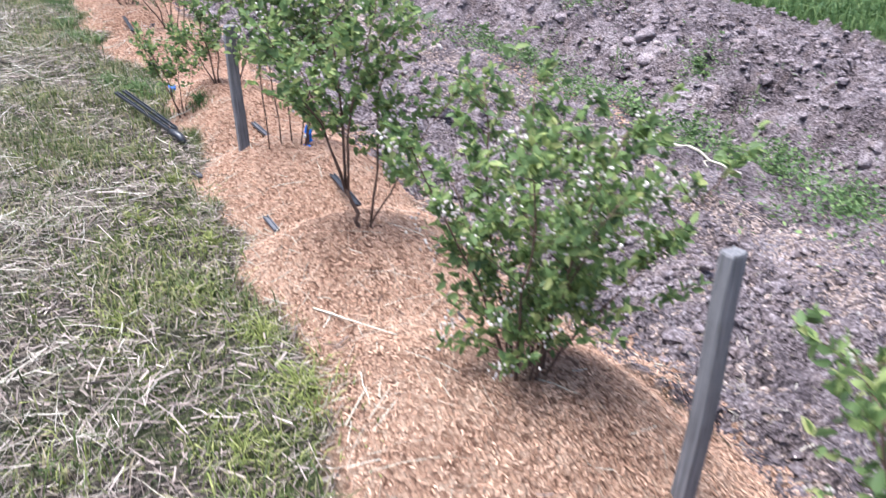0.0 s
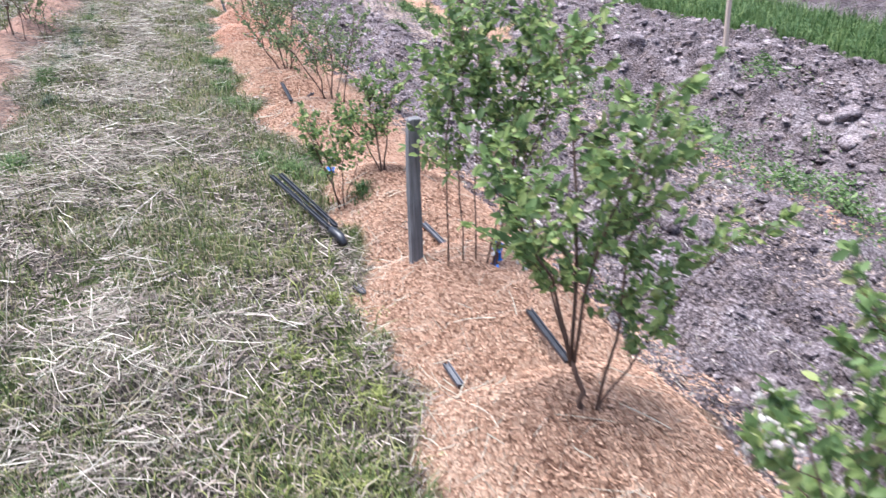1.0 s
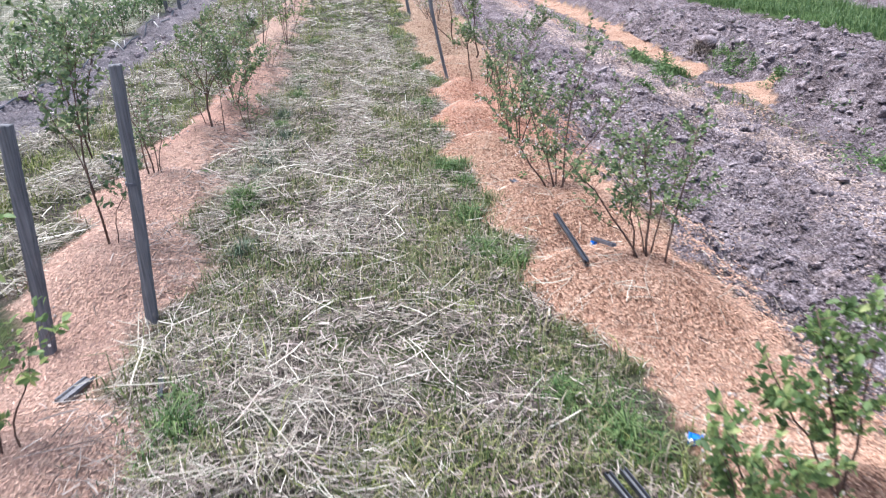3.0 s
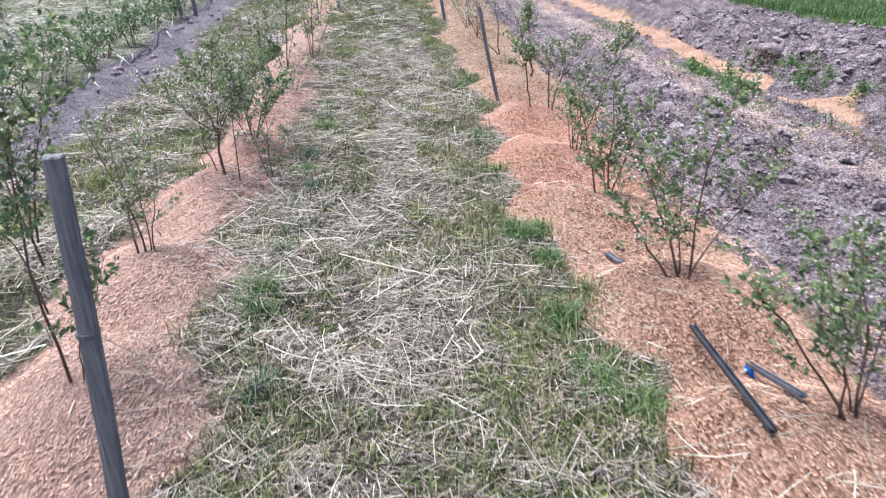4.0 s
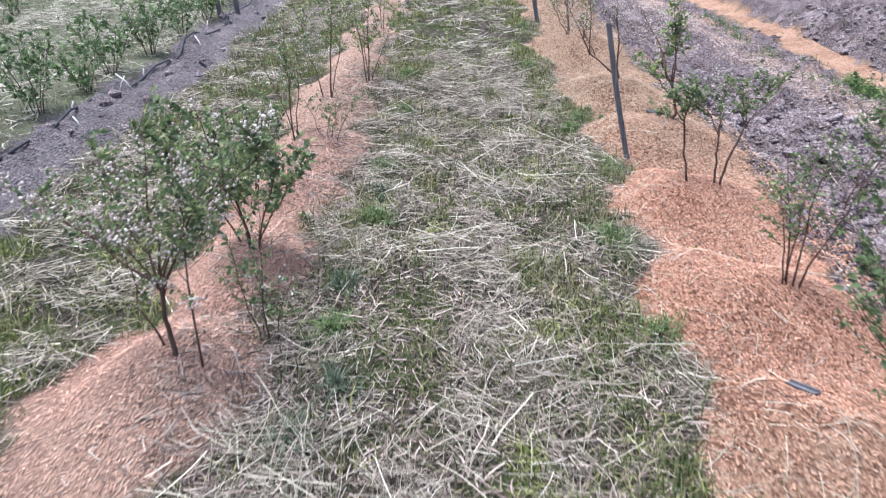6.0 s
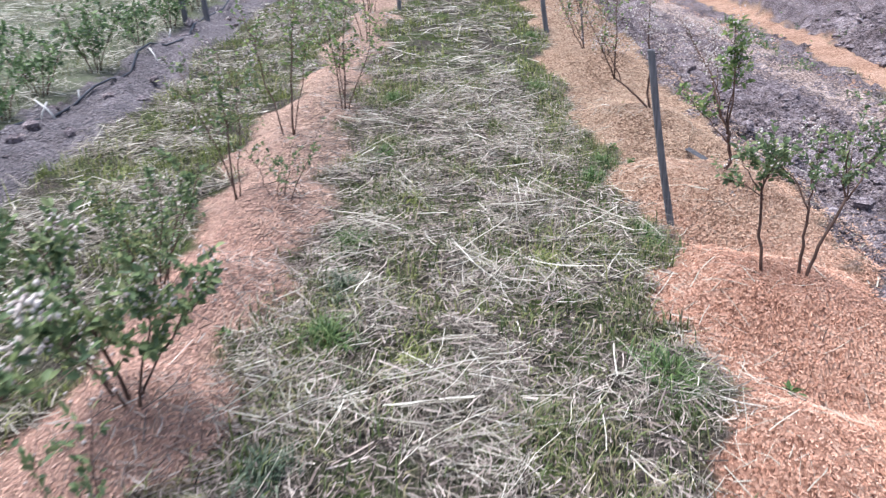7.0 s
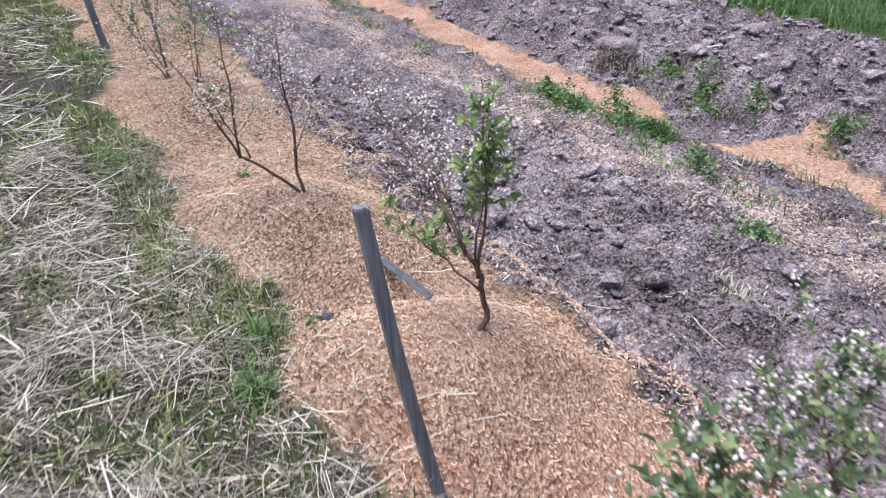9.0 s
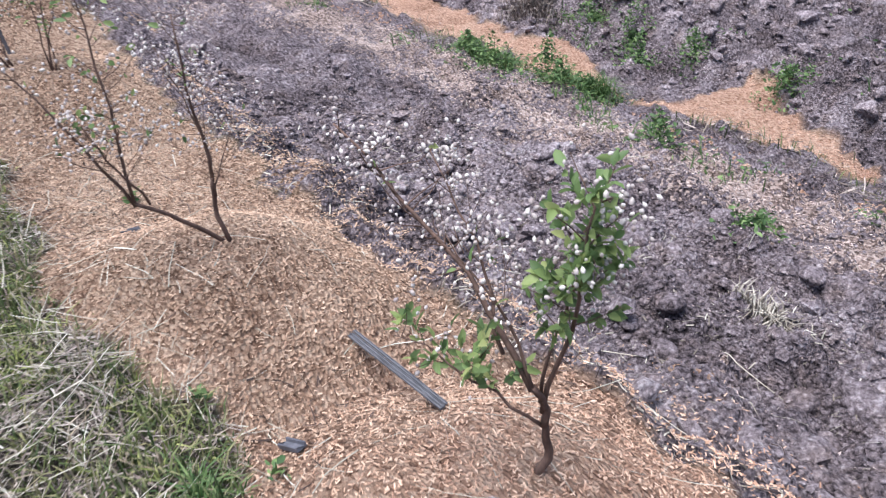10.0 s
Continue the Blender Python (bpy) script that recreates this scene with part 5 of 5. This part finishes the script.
tag_thing(1.345, 4.44, 20, 0.12, "bright blue plastic tag round a bush's foot")
tag_thing(1.06, 8.44, 10, 0.05, "small blue plastic clip on a strip")
tag_thing(0.9, 6.42, 60, 0.05, "small blue plastic clip lying on chips")


def pipe_thing(name, points, radius, mat, label, category, lift=0.02):
    pts = laid(points, lift)
    o = np.array(pts[0])
    root = new(name)
    root.location = o
    tagged(root, label, category)
    v, q, t = tube(np.array(pts) - o, np.full(len(pts), radius), 8)
    part("hose", mesh_of("hose", v, [q, t], mat, True), root)
    return root


pipe_thing("drip_line", [(-4.2 + 0.06 * math.sin(k * 0.9), 12.0 + 0.35 * k) for k in range(40)], 0.012, BLACK_PLASTIC, "black drip irrigation hose along the third row", "hose", 0.03)
for k, (px, py, ang, l) in enumerate(((-4.1, 16.1, 70, 0.2), (-3.92, 16.05, 150, 0.22), (-4.2, 17.0, 95, 0.14), (-4.02, 18.6, 120, 0.24), (-4.3, 14.2, 95, 0.2), (-4.25, 15.35, 80, 0.14), (-4.4, 20.0, 85, 0.2), (-3.95, 14.9, 130, 0.12))):
    root = new("white_peg")
    z = float(land(px, py))
    root.location = (px, py, z)
    tagged(root, "short white plastic peg stuck beside the hose", "peg", "white pegs by the hose")
    c, s = math.cos(radians(ang)), math.sin(radians(ang))
    v, q, t = tube([(0, 0, -0.02), (c * l * 0.4, s * l * 0.2, l * 0.4), (c * l * 0.9, s * l * 0.4, l * 0.75)], [0.008, 0.009, 0.007], 8)
    part("tube", mesh_of("tube", v, [q, t], WHITE_PLASTIC, True), root)


# ---- grass tufts ----
def tuft(x, y, radius, height, n, mat, label):
    root = new("grass_tuft")
    zb = float(land(x, y))
    root.location = (x, y, zb)
    tagged(root, label, "grass tuft", "tufts along the bed edges")
    th, rr = rng.uniform(0, 6.283, n), radius * np.minimum(1.8, np.abs(rng.normal(0, 0.75, n)))
    bx, by = x + 0.8 * rr * np.cos(th), y + 1.5 * rr * np.sin(th)
    v, q, t = blades(bx, by, height * rng.uniform(0.45, 1.1, n) * np.clip(1.15 - 0.5 * rr / radius, 0.35, 1.2), rng.uniform(0.2, 1.5, n), rng.uniform(0.002, 0.0042, n) * (1.5 if x > 3 else 1.0), mat)
    part("foliage", mesh_of("foliage", v - np.array([x, y, zb]), [q, t], mat), root, kind="stuff")
    return root


DARK_TUFT, WEED_TUFT = "dense dark green grass tuft at the mulch edge", "bright green weed tuft in the mown strip"
for x, y, r, h in ((-1.2, 9.2, 0.14, 0.2), (0.34, 9.0, 0.17, 0.14), (0.28, 10.1, 0.16, 0.15), (0.34, 8.42, 0.2, 0.12), (0.4, 9.7, 0.12, 0.13), (0.52, 8.2, 0.12, 0.12), (0.66, 6.5, 0.26, 0.13), (0.45, 6.8, 0.2, 0.1),
                   (-1.2, 11.4, 0.13, 0.12), (-1.1, 6.6, 0.24, 0.12), (-1.21, 8.98, 0.12, 0.14), (-1.12, 12.72, 0.13, 0.14), (-1.12, 15.2, 0.13, 0.12),
                   (0.5, 14.0, 0.16, 0.12), (0.3, 12.6, 0.17, 0.15), (0.46, 15.35, 0.1, 0.13), (0.34, 15.0, 0.1, 0.12), (0.18, 17.6, 0.2, 0.12), (0.3, 20.0, 0.2, 0.12), (-1.15, 13.65, 0.14, 0.12), (0.42, 10.15, 0.12, 0.12), (-1.2, 16.9, 0.14, 0.12), (0.3, 11.5, 0.15, 0.12)):
    tuft(x, y, r, h, int(1900 * r), LUSH, DARK_TUFT)
for x, y, r, h in ((-0.3, 12.2, 0.16, 0.13), (-0.4, 17.45, 0.15, 0.1), (0.46, 14.12, 0.1, 0.12), (0.24, 13.75, 0.13, 0.12), (-0.02, 14.65, 0.09, 0.1), (-0.29, 16.15, 0.1, 0.1), (-0.15, 15.25, 0.08, 0.08), (-1.1, 15.5, 0.15, 0.1), (0.5, 9.24, 0.13, 0.1), (0.1, 5.2, 0.3, 0.07), (0.2, 8.8, 0.1, 0.08)):
    tuft(x, y, r, h, int(2000 * r), BLADE, WEED_TUFT)
for x, y, r, h in ((0.6, 2.85, 0.16, 0.12), (0.62, 2.42, 0.18, 0.12), (0.6, 3.78, 0.16, 0.09), (0.35, 2.2, 0.3, 0.08), (0.4, 3.3, 0.3, 0.07), (0.55, 4.6, 0.25, 0.07), (-0.35, 10.6, 0.2, 0.06), (0.05, 8.6, 0.22, 0.06), (-0.2, 11.5, 0.24, 0.06), (-0.6, 9.4, 0.2, 0.06), (0.15, 7.6, 0.26, 0.06), (-0.75, 12.6, 0.2, 0.07), (-0.1, 13.6, 0.22, 0.07), (-0.85, 14.4, 0.18, 0.07), (0.2, 16.3, 0.2, 0.07), (0.1, 3.1, 0.3, 0.07), (0.3, 4.1, 0.3, 0.06), (-0.3, 6.3, 0.3, 0.05)):
    tuft(x, y, r, h, int(1500 * r), MOSS, "low yellow-green moss and grass in the mown strip")
for x, y, r in ((-1.14, 10.15, 0.13), (-1.2, 10.6, 0.12), (-1.08, 10.95, 0.1), (-1.2, 11.9, 0.12), (-1.16, 9.7, 0.1), (-1.12, 13.2, 0.12), (-1.1, 8.3, 0.1)):
    tuft(x, y, r, 0.13, int(1300 * r), DULL_GREEN, "thin bluish green grass at the thatch edge")
for x, y in ((5.25, 19.4), (5.45, 18.75), (5.15, 19.8), (5.6, 18.4)):
    tuft(x, y, 0.16, 0.26, 260, LUSH, "green grass growing at the ditch edge")
tuft(0.97, 5.72, 0.09, 0.09, 150, LUSH, "green grass tuft at the foot of a bush")
tuft(3.2, 15.22, 0.13, 0.16, 260, STRAW, "withered grass tuft in tilled soil")
tuft(6.95, 20.8, 0.26, 0.34, 900, THATCH, "withered grass hanging over a humped sod")
for x, y in ((0.63, 15.76), (0.66, 15.3), (0.98, 9.55), (0.9, 9.95), (1.0, 6.3), (0.8, 12.6), (0.95, 17.4), (-1.6, 9.9), (-1.55, 12.7)):
    root = new("seedling")
    zb = float(land(x, y))
    root.location = (x, y, zb)
    tagged(root, "small green weed seedling growing through wood chips", "seedling", "seedlings in the beds")
    n = 16
    th = rng.uniform(0, 6.283, n)
    rr = 0.03 * rng.random(n)
    v, f = leafy(x + rr * np.cos(th), y + rr * np.sin(th), zb, 0.045 * rng.random(n), 0.035, rng)
    part("foliage", mesh_of("foliage", v - np.array([x, y, zb]), [f], WEED, True), root, kind="stuff")
for x, y, r, h in ((4.72, 17.05, 0.13, 0.28), (5.5, 19.05, 0.2, 0.3), (5.2, 19.55, 0.25, 0.28), (7.1, 19.9, 0.2, 0.35), (3.95, 15.75, 0.13, 0.18), (6.95, 17.3, 0.18, 0.28), (7.1, 19.3, 0.16, 0.25), (5.65, 7.2, 0.4, 0.3), (6.0, 9.05, 0.45, 0.28), (6.1, 4.8, 0.42, 0.3), (7.15, 7.0, 0.16, 0.35), (5.5, 3.6, 0.45, 0.28), (5.9, 10.0, 0.4, 0.25), (5.75, 5.6, 0.35, 0.28), (5.5, 12.0, 0.3, 0.22), (5.8, 6.55, 0.25, 0.3), (7.9, 10.4, 0.3, 0.2), (5.4, 18.8, 0.15, 0.22), (5.5, 18.5, 0.13, 0.2), (5.15, 19.85, 0.16, 0.22), (6.75, 18.9, 0.14, 0.22), (7.0, 18.4, 0.15, 0.25)):
    root = new("weed_clump")
    zb = float(land(x, y))
    root.location = (x, y, zb)
    tagged(root, "green weed clump growing beside the ditch", "weed", "weeds along the ditch")
    r = (1.15 if y > 13 else 1.5) * r
    n = int(1700 * r) + 120
    th, rr = rng.uniform(0, 6.283, n), r * np.minimum(1.9, np.abs(rng.normal(0, 0.7, n)))
    bx, by = x + rr * np.cos(th) * 1.2, y + rr * np.sin(th)
    dome = h * np.clip(1.1 - 0.55 * rr / r, 0.15, 1.1) * np.clip(0.8 + 0.8 * vnoise(bx, by, 0.12, 46), 0.2, 1.5)
    v, f = leafy(bx, by, land(bx, by), dome * rng.random(n) ** 0.6, 0.045, rng)
    part("foliage", mesh_of("foliage", v - np.array([x, y, zb]), [f], WEED, True), root, kind="stuff")
